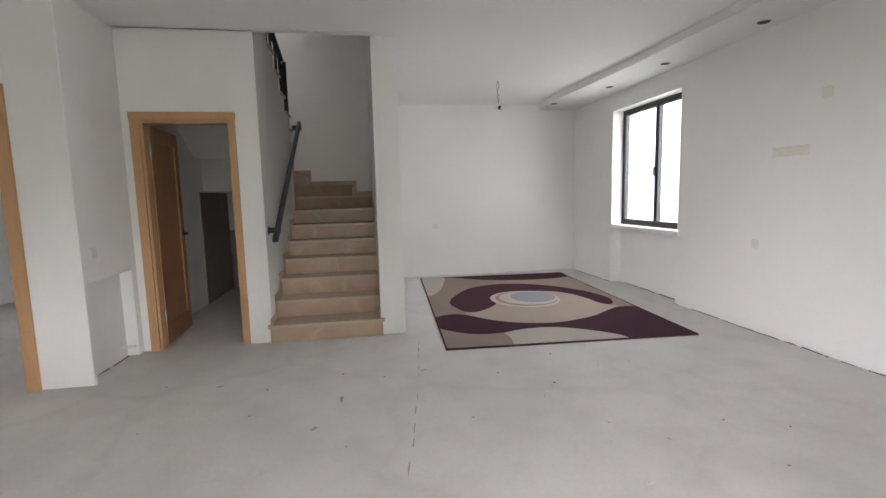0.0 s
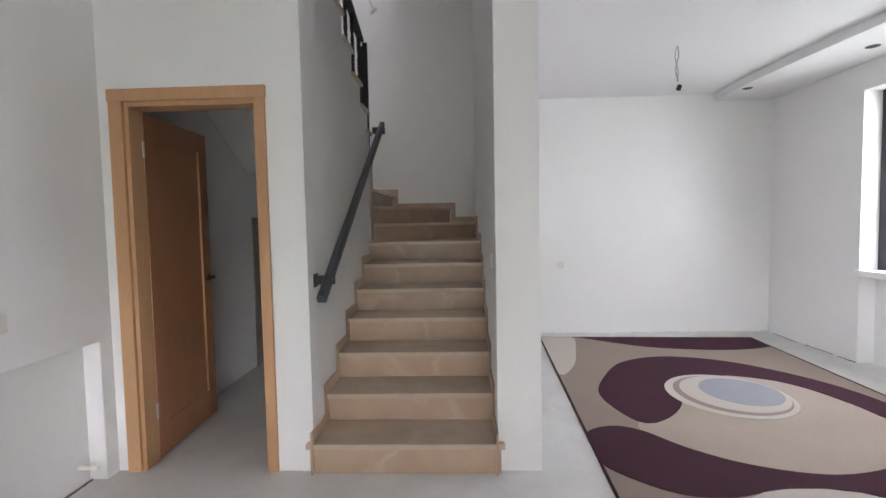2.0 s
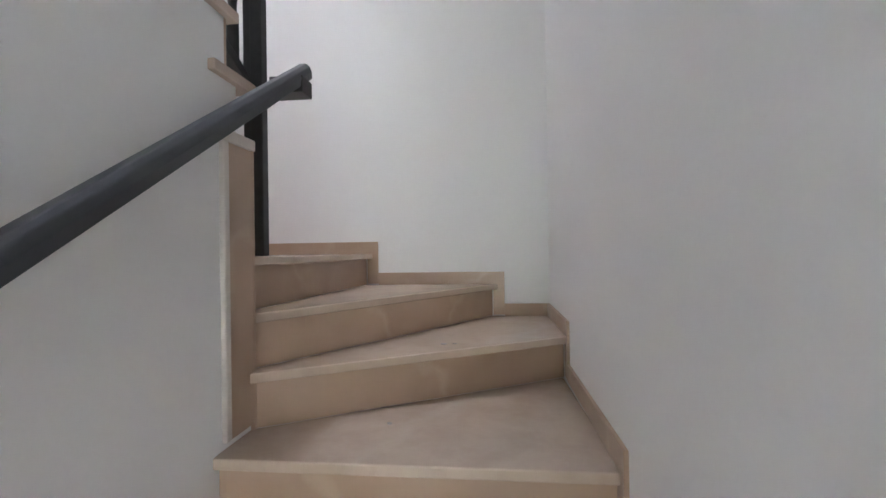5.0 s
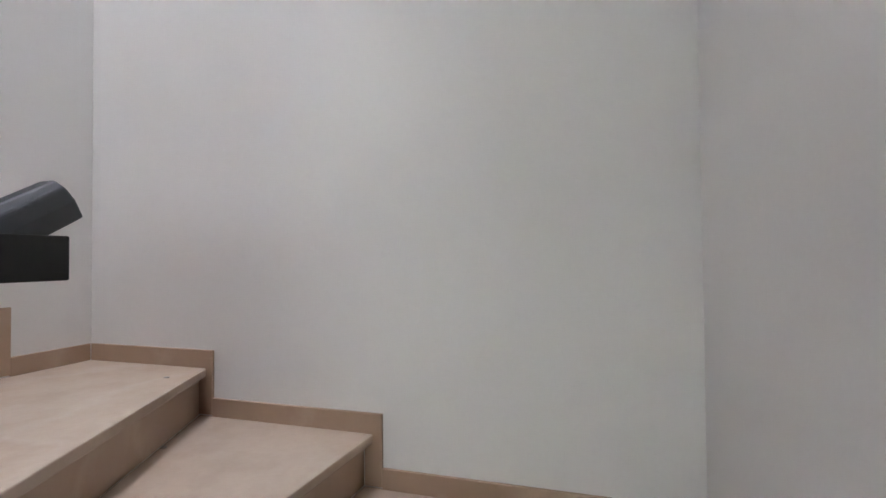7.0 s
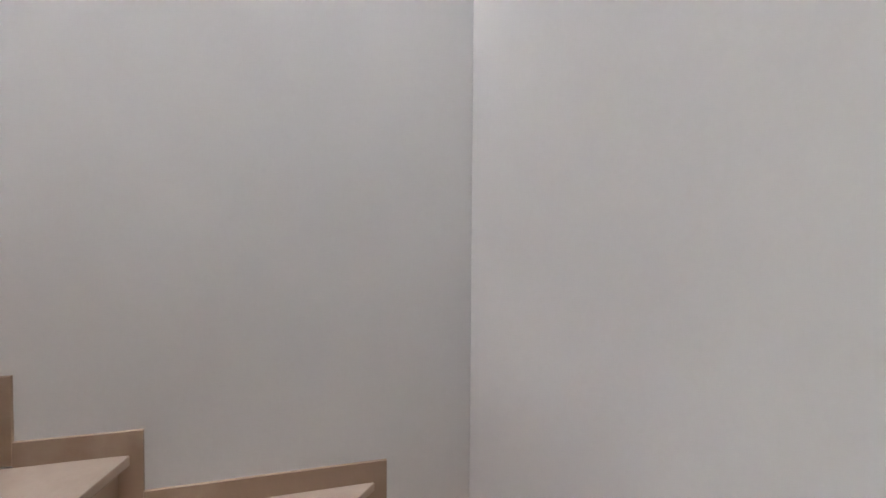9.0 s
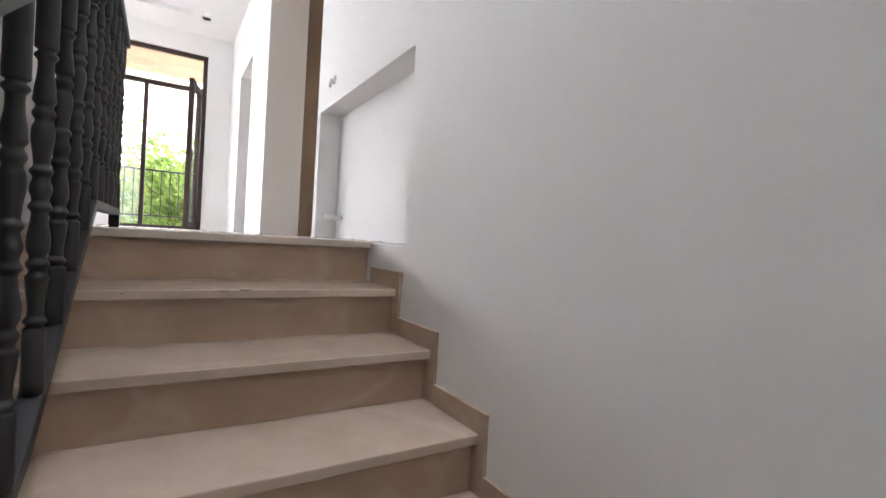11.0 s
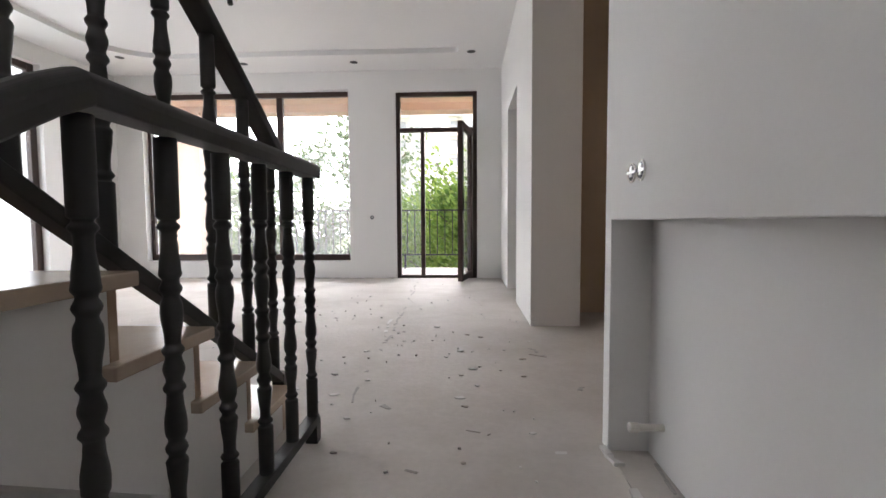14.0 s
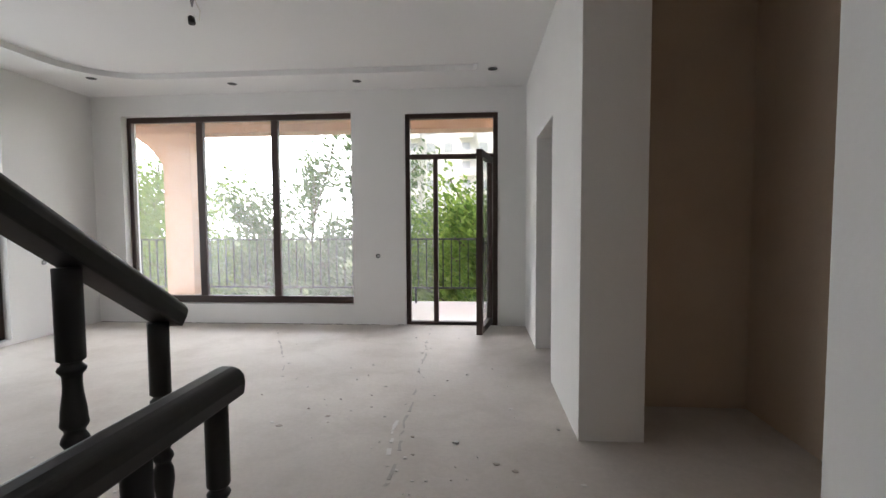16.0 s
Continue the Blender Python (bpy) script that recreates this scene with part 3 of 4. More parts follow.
# ---- doors ----
def store_door():
    d = thing("store_door", "open wooden door with pine casing on the under-stair store", "door")
    bm = bmesh.new()
    box(bm, -1.04, -0.965, -0.022, 0.0, 0.0, 2.03)
    box(bm, -0.247, -0.195, -0.022, 0.0, 0.0, 2.03)
    box(bm, -1.045, -0.19, -0.024, 0.0, 2.03, 2.095)
    part("casing", bm, PINE, d, "pale knotty pine casing", bevel=0.003)
    bm = bmesh.new()
    box(bm, -0.985, -0.945, 0.0, 0.12, 0.0, 2.045)
    box(bm, -0.262, -0.2352, 0.0, 0.12, 0.0, 2.045)
    box(bm, -0.945, -0.262, 0.0, 0.12, 2.005, 2.045)
    part("jamb", bm, PINE, d, bevel=0.002)
    m = pose(-0.95, 0.11, 0.0, 0, 0, 93)
    bm = bmesh.new()
    box(bm, 0.0, 0.70, 0.0, 0.04, 0.012, 2.0, m)
    leaf = part("leaf", bm, DOORWOOD, d, "brown veneered door leaf", bevel=0.003)
    for x0, x1, z0, z1 in ((0.0, 0.11, 0.012, 2.0), (0.59, 0.70, 0.012, 2.0), (0.11, 0.59, 0.012, 0.20), (0.11, 0.59, 1.87, 2.0)):
        bm = bmesh.new()
        box(bm, x0, x1, -0.008, 0.001, z0, z1, m)
        part("rail" if x1 - x0 > 0.2 else "stile", bm, DOORWOOD, leaf, bevel=0.002)
    bm = bmesh.new()
    box(bm, 0.585, 0.591, -0.013, 0.0, 0.20, 1.87, m)
    part("bead", bm, PINE, leaf, "lighter wooden bead")
    bm = bmesh.new()
    lathe(bm, [(0.024, 0), (0.024, 0.008), (0.011, 0.010), (0.010, 0.045)], 14, m @ pose(0.65, -0.008, 1.0, 90))
    tube(bm, [m @ Vector(q) for q in ((0.655, -0.05, 1.0), (0.62, -0.052, 1.0), (0.545, -0.048, 0.997))], 0.009)
    lathe(bm, [(0.024, 0), (0.024, 0.008), (0.011, 0.010), (0.010, 0.045)], 14, m @ pose(0.65, 0.04, 1.0, -90))
    tube(bm, [m @ Vector(q) for q in ((0.655, 0.085, 1.0), (0.62, 0.087, 1.0), (0.545, 0.083, 0.997))], 0.009)
    part("handle", bm, DARK, leaf, "dark metal lever handle", smooth=True)
    bm = bmesh.new()
    for z in (0.25, 1.75):
        lathe(bm, [(0.008, z), (0.008, z + 0.09)], 8, pose(-0.944, 0.105, 0))
    part("hinge", bm, METAL, d)


store_door()


def side_door():
    d = thing("side_doorway", "doorway to the side room with a pine casing", "doorway")
    bm = bmesh.new()
    box(bm, -1.535, -1.45, -0.795, -0.77, 0.0, 2.06)
    part("casing", bm, PINE, d, "pale knotty pine casing", bevel=0.003)
    bm = bmesh.new()
    box(bm, -2.48, -2.395, -0.795, -0.77, 0.0, 2.06)
    part("casing", bm, PINE, d, bevel=0.003)
    bm = bmesh.new()
    box(bm, -2.48, -1.45, -0.796, -0.77, 2.06, 2.14)
    part("casing", bm, PINE, d, bevel=0.003)
    bm = bmesh.new()
    box(bm, -1.545, -1.52, -0.77, -0.62, 0.0, 2.03)
    box(bm, -2.40, -2.375, -0.77, -0.62, 0.0, 2.03)
    box(bm, -2.40, -1.52, -0.77, -0.62, 2.03, 2.05)
    part("jamb", bm, PINE, d)


side_door()


# ---- windows ----
def bar(bm, axis, a, b, at, z0, z1, d0, d1):
    """A profile in a wall across x ('y' wall) or across y ('x' wall)."""
    if axis == "y":
        box(bm, a, b, d0, d1, z0, z1)
    else:
        box(bm, d0, d1, a, b, z0, z1)


def glazing(name, label, axis, a0, a1, z0, z1, d, mat, posts, t=0.055, depth=0.06, glass=GLASS, bottom=0.0):
    """A fixed frame from a0 to a1 with posts at the given places and panes between them."""
    w = thing(name, label, "window", kind="structure")
    bm = bmesh.new()
    for p0, p1, q0, q1 in ((a0, a0 + t, z0, z1), (a1 - t, a1, z0, z1), (a0 + t, a1 - t, z1 - t, z1), (a0 + t, a1 - t, z0, z0 + t + bottom)):
        bar(bm, axis, p0, p1, 0, q0, q1, d, d + depth)
    part("window_frame", bm, mat, w, bevel=0.004)
    for c in posts:
        bm = bmesh.new()
        bar(bm, axis, c - t / 2, c + t / 2, 0, z0 + t + bottom, z1 - t, d - 0.004, d + depth - 0.004)
        part("mullion", bm, mat, w, bevel=0.004)
    edges = [a0 + t] + [e for c in posts for e in (c - t / 2, c + t / 2)] + [a1 - t]
    for i in range(0, len(edges), 2):
        bm = bmesh.new()
        bar(bm, axis, edges[i], edges[i + 1], 0, z0 + t + bottom, z1 - t, d + depth / 2 - 0.004, d + depth / 2 + 0.004)
        o = part("pane", bm, glass, w)
        o.visible_shadow = False
    return w


glazing("window_1", "wide brown-framed window of three dusty panes", "y", 0.80, 3.735, 3.465, 5.765, YW - 0.16, BROWN, (1.83, 2.775), t=0.085)
glazing("window_2", "dark-framed two-leaf window with an overcast sky behind", "x", 0.40, 1.86, 0.856, 2.46, WX + 0.16, BLACKFRAME, (1.06,), t=0.075, glass=CLEAN_GLASS)
glazing("window_3", "tall brown-framed window in the side wall", "x", -4.09, -2.0, UP + 0.05, 5.77, UX + 0.08, BROWN, (-3.05,), t=0.08, glass=CLEAN_GLASS)
bm = bmesh.new()
lathe(bm, [(0.012, 0), (0.012, 0.03)], 8, pose(WX + 0.16, 1.06, 1.62, 0, -90))
box(bm, WX + 0.115, WX + 0.13, 1.05, 1.07, 1.51, 1.63)
o = part("window_handle", bm, DARK, bpy.data.objects["window_2"])


def balcony_door():
    w = thing("balcony_door", "brown-framed balcony door with its leaf standing open", "door")
    x0, x1, z0, z1 = BD[0], BD[1], UP, BD[3]
    t, y0, y1 = 0.055, YW - 0.10, YW - 0.03
    bm = bmesh.new()
    box(bm, x0, x0 + t, y0, y1, z0, z1)
    box(bm, x1 - t, x1, y0, y1, z0, z1)
    box(bm, x0 + t, x1 - t, y0, y1, z1 - t, z1)
    box(bm, x0 + t, x1 - t, y0, y1, z0, z0 + 0.04)
    box(bm, x0 + t, x1 - t, y0, y1, 5.18, 5.235)
    box(bm, -0.155, -0.10, y0, y1, z0 + 0.04, 5.18)
    part("frame", bm, BROWN, w, bevel=0.004)
    for a, b, c, d in ((x0 + t, x1 - t, 5.235, z1 - t), (-0.10, x1 - t, z0 + 0.04, 5.18)):
        bm = bmesh.new()
        box(bm, a, b, YW - 0.07, YW - 0.062, c, d)
        part("pane", bm, CLEAN_GLASS, w).visible_shadow = False
    m = pose(x0 + t, YW - 0.03, 0, 0, 0, 78)
    L, u = 0.64, 0.075
    bm = bmesh.new()
    for a, b, c, d in ((0, u, z0 + 0.03, 5.19), (L - u, L, z0 + 0.03, 5.19), (u, L - u, 5.19 - u, 5.19), (u, L - u, z0 + 0.03, z0 + 0.03 + u)):
        box(bm, a, b, -0.06, 0.0, c, d, m)
    leaf = part("leaf", bm, BROWN, w, "reddish brown open leaf", bevel=0.004)
    bm = bmesh.new()
    box(bm, u, L - u, -0.034, -0.026, z0 + 0.03 + u, 5.19 - u, m)
    part("pane", bm, CLEAN_GLASS, leaf).visible_shadow = False
    bm = bmesh.new()
    box(bm, L - 0.05, L - 0.03, 0.0, 0.012, 4.12, 4.28, m)
    tube(bm, [m @ Vector(q) for q in ((L - 0.04, 0.0, 4.22), (L - 0.04, 0.05, 4.22), (L - 0.04, 0.05, 4.10))], 0.009, up=Vector((1, 0, 0)))
    part("handle", bm, DARK, leaf)


balcony_door()

# ---- balustrades ----
BALUSTER = [(0.0190, 0.0), (0.0190, 0.130), (0.0132, 0.136), (0.0193, 0.146), (0.0132, 0.157), (0.0129, 0.170), (0.0178, 0.222), (0.0190, 0.232), (0.0136, 0.243),
            (0.0190, 0.258), (0.0136, 0.272), (0.0184, 0.288), (0.0190, 0.302), (0.0138, 0.350), (0.0132, 0.358), (0.0190, 0.370), (0.0136, 0.383), (0.0184, 0.405),
            (0.0136, 0.427), (0.0190, 0.440), (0.0132, 0.452), (0.0138, 0.460), (0.0190, 0.508), (0.0184, 0.522), (0.0136, 0.538), (0.0190, 0.552), (0.0136, 0.567),
            (0.0190, 0.578), (0.0178, 0.588), (0.0129, 0.640), (0.0132, 0.653), (0.0193, 0.664), (0.0132, 0.674), (0.0190, 0.680), (0.0190, 0.82)]
RAILPROF = [(-0.029, -0.024), (0.029, -0.024), (0.032, -0.002), (0.030, 0.012), (0.021, 0.022), (0.009, 0.026), (-0.009, 0.026), (-0.021, 0.022), (-0.030, 0.012), (-0.032, -0.002)]
FLAT = [(-0.02, -0.016), (0.02, -0.016), (0.02, 0.016), (-0.02, 0.016)]
bm = bmesh.new()
fine_profile = []
for i in range(len(BALUSTER) - 1):
    (ra, za), (rb, zb) = BALUSTER[i], BALUSTER[i + 1]
    for s in (0.0, 0.25, 0.5, 0.75):
        e = 0.5 - 0.5 * math.cos(math.pi * s)
        fine_profile.append(((ra + (rb - ra) * e), za + (zb - za) * s))
lathe(bm, fine_profile + [(BALUSTER[-1][0], BALUSTER[-1][1])], 14)
finish(bm, smooth=True)
BALUSTER_MESH = mesh("baluster", bm, IRON)


def balusters(parent, places, h):
    for x, y, z in places:
        o = new("baluster", BALUSTER_MESH)
        o.parent = parent
        o.location = (x, y, z)
        o.scale = (1, 1, h / 0.82)


def lerp(a, b, f):
    return tuple(p + (q - p) * f for p, q in zip(a, b))


landing_rail = thing("landing_balustrade", "dark grey turned-baluster railing along the second flight and landing", "railing")
LOW, MID, BEND, END = (-0.10, 2.07, 2.272), (-0.18, 1.20, 2.827), (-0.18, 0.37, 3.308), (-0.18, -0.555, 3.308)
H = 0.81
bm = bmesh.new()
sweep(bm, [LOW, MID, BEND, (END[0], END[1] - 0.015, END[2])], FLAT)
part("bottom_rail", bm, IRON, landing_rail, bevel=0.003)
bm = bmesh.new()
up = Vector((0, 0, H + 0.038))
sweep(bm, [Vector(LOW) + up, Vector(MID) + up, Vector(BEND) + up + Vector((0, 0.05, -0.02)), Vector(BEND) + up + Vector((0, -0.01, 0.008)), Vector(END) + up + Vector((0, -0.042, 0))], RAILPROF)
part("handrail", bm, IRON, landing_rail, bevel=0.004)
spots_along = [(-0.18, 0.355 - 0.182 * i, 3.308) for i in range(6)] + [lerp(BEND, MID, (0.165 + 0.183 * i) / 0.83) for i in range(4)] + [lerp(MID, LOW, (0.183 * i + 0.06) / 0.87) for i in range(5)]
balusters(landing_rail, [(x, y, z + 0.012) for x, y, z in spots_along], H)
bm = bmesh.new()
box(bm, END[0] - 0.02, END[0] + 0.02, END[1] - 0.022, END[1] + 0.018, UP + 0.001, END[2])
part("foot", bm, IRON, landing_rail)
bm = bmesh.new()
box(bm, -0.085, -0.043, 2.052, 2.094, 10 * RISE, 3.10)
part("newel_post", bm, IRON, landing_rail, "square dark steel post", bevel=0.004)
bm = bmesh.new()
box(bm, -0.135, -0.090, 2.100, 2.143, 11 * RISE, 3.085)
part("newel_post", bm, IRON, landing_rail, bevel=0.004)

upper_rail = thing("upper_balustrade", "dark grey turned-baluster railing climbing the upper flight", "railing")
A, B = (-0.006, -0.70, 3.40), (-0.006, 1.70, 3.40 + 2.40 * 0.65)
bm = bmesh.new()
sweep(bm, [A, B], FLAT)
part("bottom_rail", bm, IRON, upper_rail, bevel=0.003)
bm = bmesh.new()
sweep(bm, [Vector(A) + Vector((0, -0.005, 0.848)), Vector(B) + Vector((0, 0, 0.851))], RAILPROF)
part("handrail", bm, IRON, upper_rail, bevel=0.004)
balusters(upper_rail, [(x, y, z + 0.012) for x, y, z in (lerp(A, B, (0.04 + 0.19 * i) / 2.4) for i in range(12))], 0.805)
bm = bmesh.new()
box(bm, A[0] - 0.022, A[0] + 0.022, A[1] - 0.03, A[1] + 0.014, UP + 0.001, A[2] + 0.02)
part("foot", bm, IRON, upper_rail)

wall_rail = thing("wall_handrail", "graphite painted steel handrail bracketed to the stair wall", "handrail")
R0, R1 = Vector((0.092, -0.075, 0.965)), Vector((0.076, 2.125, 2.337))
bm = bmesh.new()
sweep(bm, [R0, R1], [(-0.023, -0.026), (0.023, -0.026), (0.027, -0.002), (0.023, 0.015), (0.012, 0.026), (-0.012, 0.026), (-0.023, 0.015), (-0.027, -0.002)])
part("tube", bm, GRAPHITE, wall_rail, bevel=0.003)
c = R0.lerp(R1, 0.09)
bm = bmesh.new()
box(bm, 0.0, c.x + 0.02, c.y - 0.02, c.y + 0.02, c.z - 0.07, c.z - 0.022)
box(bm, 0.0, 0.006, c.y - 0.035, c.y + 0.035, c.z - 0.085, c.z - 0.01)
part("bracket", bm, IRON, wall_rail, bevel=0.002)
bm = bmesh.new()
box(bm, -0.008, 0.105, 2.035, 2.118, 2.236, 2.29)
part("bracket", bm, IRON, wall_rail, bevel=0.002)

# ---- rug ----
def smooth_loop(pts, n=6):
    """A closed soft curve through a few points."""
    out, k = [], len(pts)
    for i in range(k):
        a, b, c, d = (Vector(pts[(i + j) % k]) for j in (-1, 0, 1, 2))
        for s in range(n):
            t = s / n
            out.append(0.5 * ((2 * b) + (c - a) * t + (2 * a - 5 * b + 4 * c - d) * t * t + (3 * b - a - 3 * c + d) * t ** 3))
    return out


def patterned_rug():
    g = thing("patterned_rug", "plum, taupe and cream wool rug with swirling curves on the screed", "rug")
    RW, RL = 2.33, 3.50
    place = pose(1.54, -0.61, 0.0, 0, 0, -3.0)

    def patch(name, pts, z, mat, label=""):
        bm = bmesh.new()
        q = [place @ Vector((min(max(u, 0.006), RW - 0.006), min(max(v, 0.006), RL - 0.006), 0)) for u, v in pts]
        clean = []
        for c in q:
            if not clean or (c - clean[-1]).length > 0.002:
                clean.append(c)
        vs = [bm.verts.new((c.x, c.y, z)) for c in clean]
        f = bm.faces.new(vs)
        r = bmesh.ops.extrude_face_region(bm, geom=[f])
        for v in r["geom"]:
            if isinstance(v, bmesh.types.BMVert):
                v.co.z -= 0.004
        bmesh.ops.triangulate(bm, faces=[x for x in bm.faces if len(x.verts) > 4])
        part(name, bm, mat, g, label)
    bm = bmesh.new()
    box(bm, 0, RW, 0, RL, 0.0, 0.012, place)
    part("weave", bm, TAUPE, g, bevel=0.004)
    bm = bmesh.new()
    for a, b, c, d in ((0, 0.012, 0, RL), (RW - 0.012, RW, 0, RL), (0.012, RW - 0.012, 0, 0.01), (0.012, RW - 0.012, RL - 0.01, RL)):
        box(bm, a, b, c, d, 0.0, 0.0155, place)
    part("binding", bm, PURPLE, g, "dark bound edge")
    loop = smooth_loop
    patch("field", loop([(0.36, 1.16), (0.81, 1.77), (1.39, 2.17), (1.77, 2.0), (1.96, 1.57), (2.07, 1.22), (2.15, 1.08), (1.66, 0.75), (1.2, 0.6), (0.81, 0.66), (0.53, 0.85)]), 0.0150, FIELD, "pale beige field")
    patch("corner_field", [(0, 3.5), (0.36, 3.5)] + loop([(0.37, 3.4), (0.32, 3.0), (0.2, 2.45), (0.05, 2.2)])[:18] + [(0, 2.2)], 0.0150, CREAM)
    patch("corner_field", [(1.75, 0.0)] + [(1.61, 0.13), (1.52, 0.23), (1.41, 0.31), (1.29, 0.39), (1.17, 0.45), (1.02, 0.475), (0.86, 0.465), (0.72, 0.43), (0.60, 0.36), (0.62, 0.25), (0.62, 0.12), (0.6, 0.0)], 0.0150, CREAM)
    front = loop([(0.0, 0.70), (0.0, 1.02), (0.18, 1.14), (0.36, 1.08), (0.55, 0.86), (0.82, 0.68), (1.2, 0.61), (1.64, 0.76), (2.0, 1.03), (2.15, 1.10), (2.36, 0.98), (2.36, 0.0), (1.75, -0.02), (1.61, 0.13), (1.41, 0.31), (1.17, 0.45), (0.86, 0.47), (0.57, 0.38), (0.32, 0.39), (0.1, 0.54)])
    patch("curve", front, 0.0165, PURPLE, "plum curve")
    swirl = loop([(0.25, 1.73), (0.38, 2.1), (0.64, 2.52), (1.05, 2.72), (1.48, 2.65), (1.82, 2.4), (2.1, 2.0), (2.21, 1.6), (2.17, 1.34), (2.07, 1.24), (1.99, 1.34), (1.96, 1.57), (1.88, 1.86), (1.70, 2.06), (1.42, 2.17), (1.13, 2.17), (0.92, 2.02), (0.81, 1.77), (0.80, 1.56), (0.62, 1.3), (0.42, 1.19), (0.3, 1.4)])
    patch("curve", swirl, 0.0165, PURPLE)
    patch("curve", [(0.42, 3.5), (2.33, 3.5), (2.33, 3.12), (2.1, 3.03), (1.9, 2.99), (1.68, 2.98), (1.46, 3.0), (1.2, 3.04), (0.98, 3.12), (0.75, 3.26)], 0.0165, PURPLE)

    def disc(name, u, v, r, z, mat, label=""):
        patch(name, [(u + r * math.cos(i * math.pi / 24), v + r * 1.05 * math.sin(i * math.pi / 24)) for i in range(48)], z, mat, label)
    disc("ring", 1.20, 1.73, 0.43, 0.0180, CREAM, "cream ring")
    disc("ring", 1.22, 1.74, 0.385, 0.0188, TAUPE)
    disc("ring", 1.25, 1.76, 0.36, 0.0196, CREAM)
    disc("centre", 1.32, 1.79, 0.28, 0.0206, GREYWOOL, "grey round centre")


patterned_rug()


# ---- wall fittings ----
def plate(name, label, category, at, normal, w, h, gangs, mat, hole=None, group=""):
    """Wall plate facing along +-x or +-y, with square inserts or round holes side by side."""
    t = thing(name, label, category, group)
    side = {"x": Vector((0, 1, 0)), "-x": Vector((0, -1, 0)), "-y": Vector((1, 0, 0)), "y": Vector((-1, 0, 0))}[normal]
    n = {"x": Vector((1, 0, 0)), "-x": Vector((-1, 0, 0)), "y": Vector((0, 1, 0)), "-y": Vector((0, -1, 0))}[normal]
    m = Matrix.Translation(at) @ Matrix((side, Vector((0, 0, 1)), n)).transposed().to_4x4()
    bm = bmesh.new()
    box(bm, -w / 2, w / 2, -h / 2, h / 2, 0.0, 0.008, m)
    part("plate", bm, mat, t, bevel=0.003)
    for i in range(gangs):
        cx = -w / 2 + w * (i + 0.5) / gangs
        bm = bmesh.new()
        g = w / gangs
        if hole:
            lathe(bm, [(0.019, 0.0075), (0.019, 0.0095), (0.014, 0.0095), (0.013, 0.009)], 14, m @ pose(cx, 0, 0))
            part("insert", bm, hole, t)
        else:
            box(bm, cx - g * 0.4, cx + g * 0.4, -h * 0.38, h * 0.38, 0.0075, 0.0115, m)
            part("insert", bm, mat, t, bevel=0.002)
    return t


plate("light_switch", "white plastic light switch on the short wall", "switch", (-1.104, -0.625, 0.963), "x", 0.082, 0.082, 1, PLASTIC)
plate("light_switch", "white plastic light switch beside the lower stairs", "switch", (XR, 0.27, 1.125), "-x", 0.082, 0.082, 1, PLASTIC)
plate("wall_socket", "white plastic socket low on the back wall", "socket", (2.015, YB, 0.83), "-y", 0.08, 0.08, 1, PLASTIC)
plate("socket_strip", "white four-gang socket strip on the side wall", "socket", (WX, -1.0, 1.624), "-x", 0.34, 0.082, 4, PLASTIC)
plate("wall_socket", "white plastic socket on the side wall", "socket", (WX, -0.69, 0.813), "-x", 0.08, 0.08, 1, PLASTIC)
plate("blank_plate", "white round-cornered cover plate high on the side wall", "cover plate", (WX, -1.29, 2.042), "-x", 0.09, 0.09, 1, PLASTIC)


def open_box(name, label, at, normal, n):
    """Wall boxes without a cover: a plastic cup with a steel strap."""
    t = thing(name, label, "socket box")
    s = 1 if normal in ("x", "y") else -1
    for i in range(n):
        off = (i - (n - 1) / 2) * 0.068
        m = Matrix.Translation(at) @ (pose(0, off, 0, 0, 90 * s) if "x" in normal else pose(off, 0, 0, -90 * s))
        bm = bmesh.new()
        lathe(bm, [(0.028, 0.0), (0.028, 0.005), (0.024, 0.005), (0.023, 0.002)], 18, m)
        part("cup", bm, PLASTIC if n > 1 else METAL, t)
        # black disc painted as the dark inside of the cup
        bm = bmesh.new()
        lathe(bm, [(0.0232, 0.0015), (0.0232, 0.003)], 18, m)
        part("hollow", bm, DARK, t)
        bm = bmesh.new()
        box(bm, -0.004, 0.004, -0.031, 0.031, 0.005, 0.007, m)
        box(bm, -0.018, 0.012, -0.009, 0.009, 0.003, 0.006, m)
        part("strap", bm, METAL, t, "bright steel strap")
    if n > 1:
        bm = bmesh.new()
        box(bm, -0.004, 0.004, -0.02, 0.02, 0.004, 0.012, Matrix.Translation(at) @ pose(0, 0, 0, 0, 90 * s))
        part("bridge", bm, METAL, t)


open_box("socket_boxes", "two open socket boxes with bare steel straps above the recess", (XL, -0.315, 4.115), "x", 2)
open_box("socket_box", "open grey socket box between window and door", (0.555, YW, 4.05), "y", 1)
open_box("socket_box", "open grey socket box on the side wall", (UX, -4.47, 4.03), "-x", 1)

# pipe stubs left in the recesses
for at, n, lab in (((XL - 0.13, -0.42, 3.36), 1, "short capped pipe stub in the stair wall recess"), ((-1.20, -0.16, 0.10), 1, "short capped pipe stub in the low recess")):
    t = thing("pipe_stub", lab, "pipe")
    bm = bmesh.new()
    lathe(bm, [(0.011, 0.0), (0.011, 0.085)], 10, Matrix.Translation(at) @ pose(0, 0, 0, 0, 90))
    part("pipe", bm, PLASTIC, t, smooth=True)
    bm = bmesh.new()
    lathe(bm, [(0.015, 0.075), (0.015, 0.10), (0.010, 0.104)], 10, Matrix.Translation(at) @ pose(0, 0, 0, 0, 90))
    part("cap", bm, PLASTIC, t)


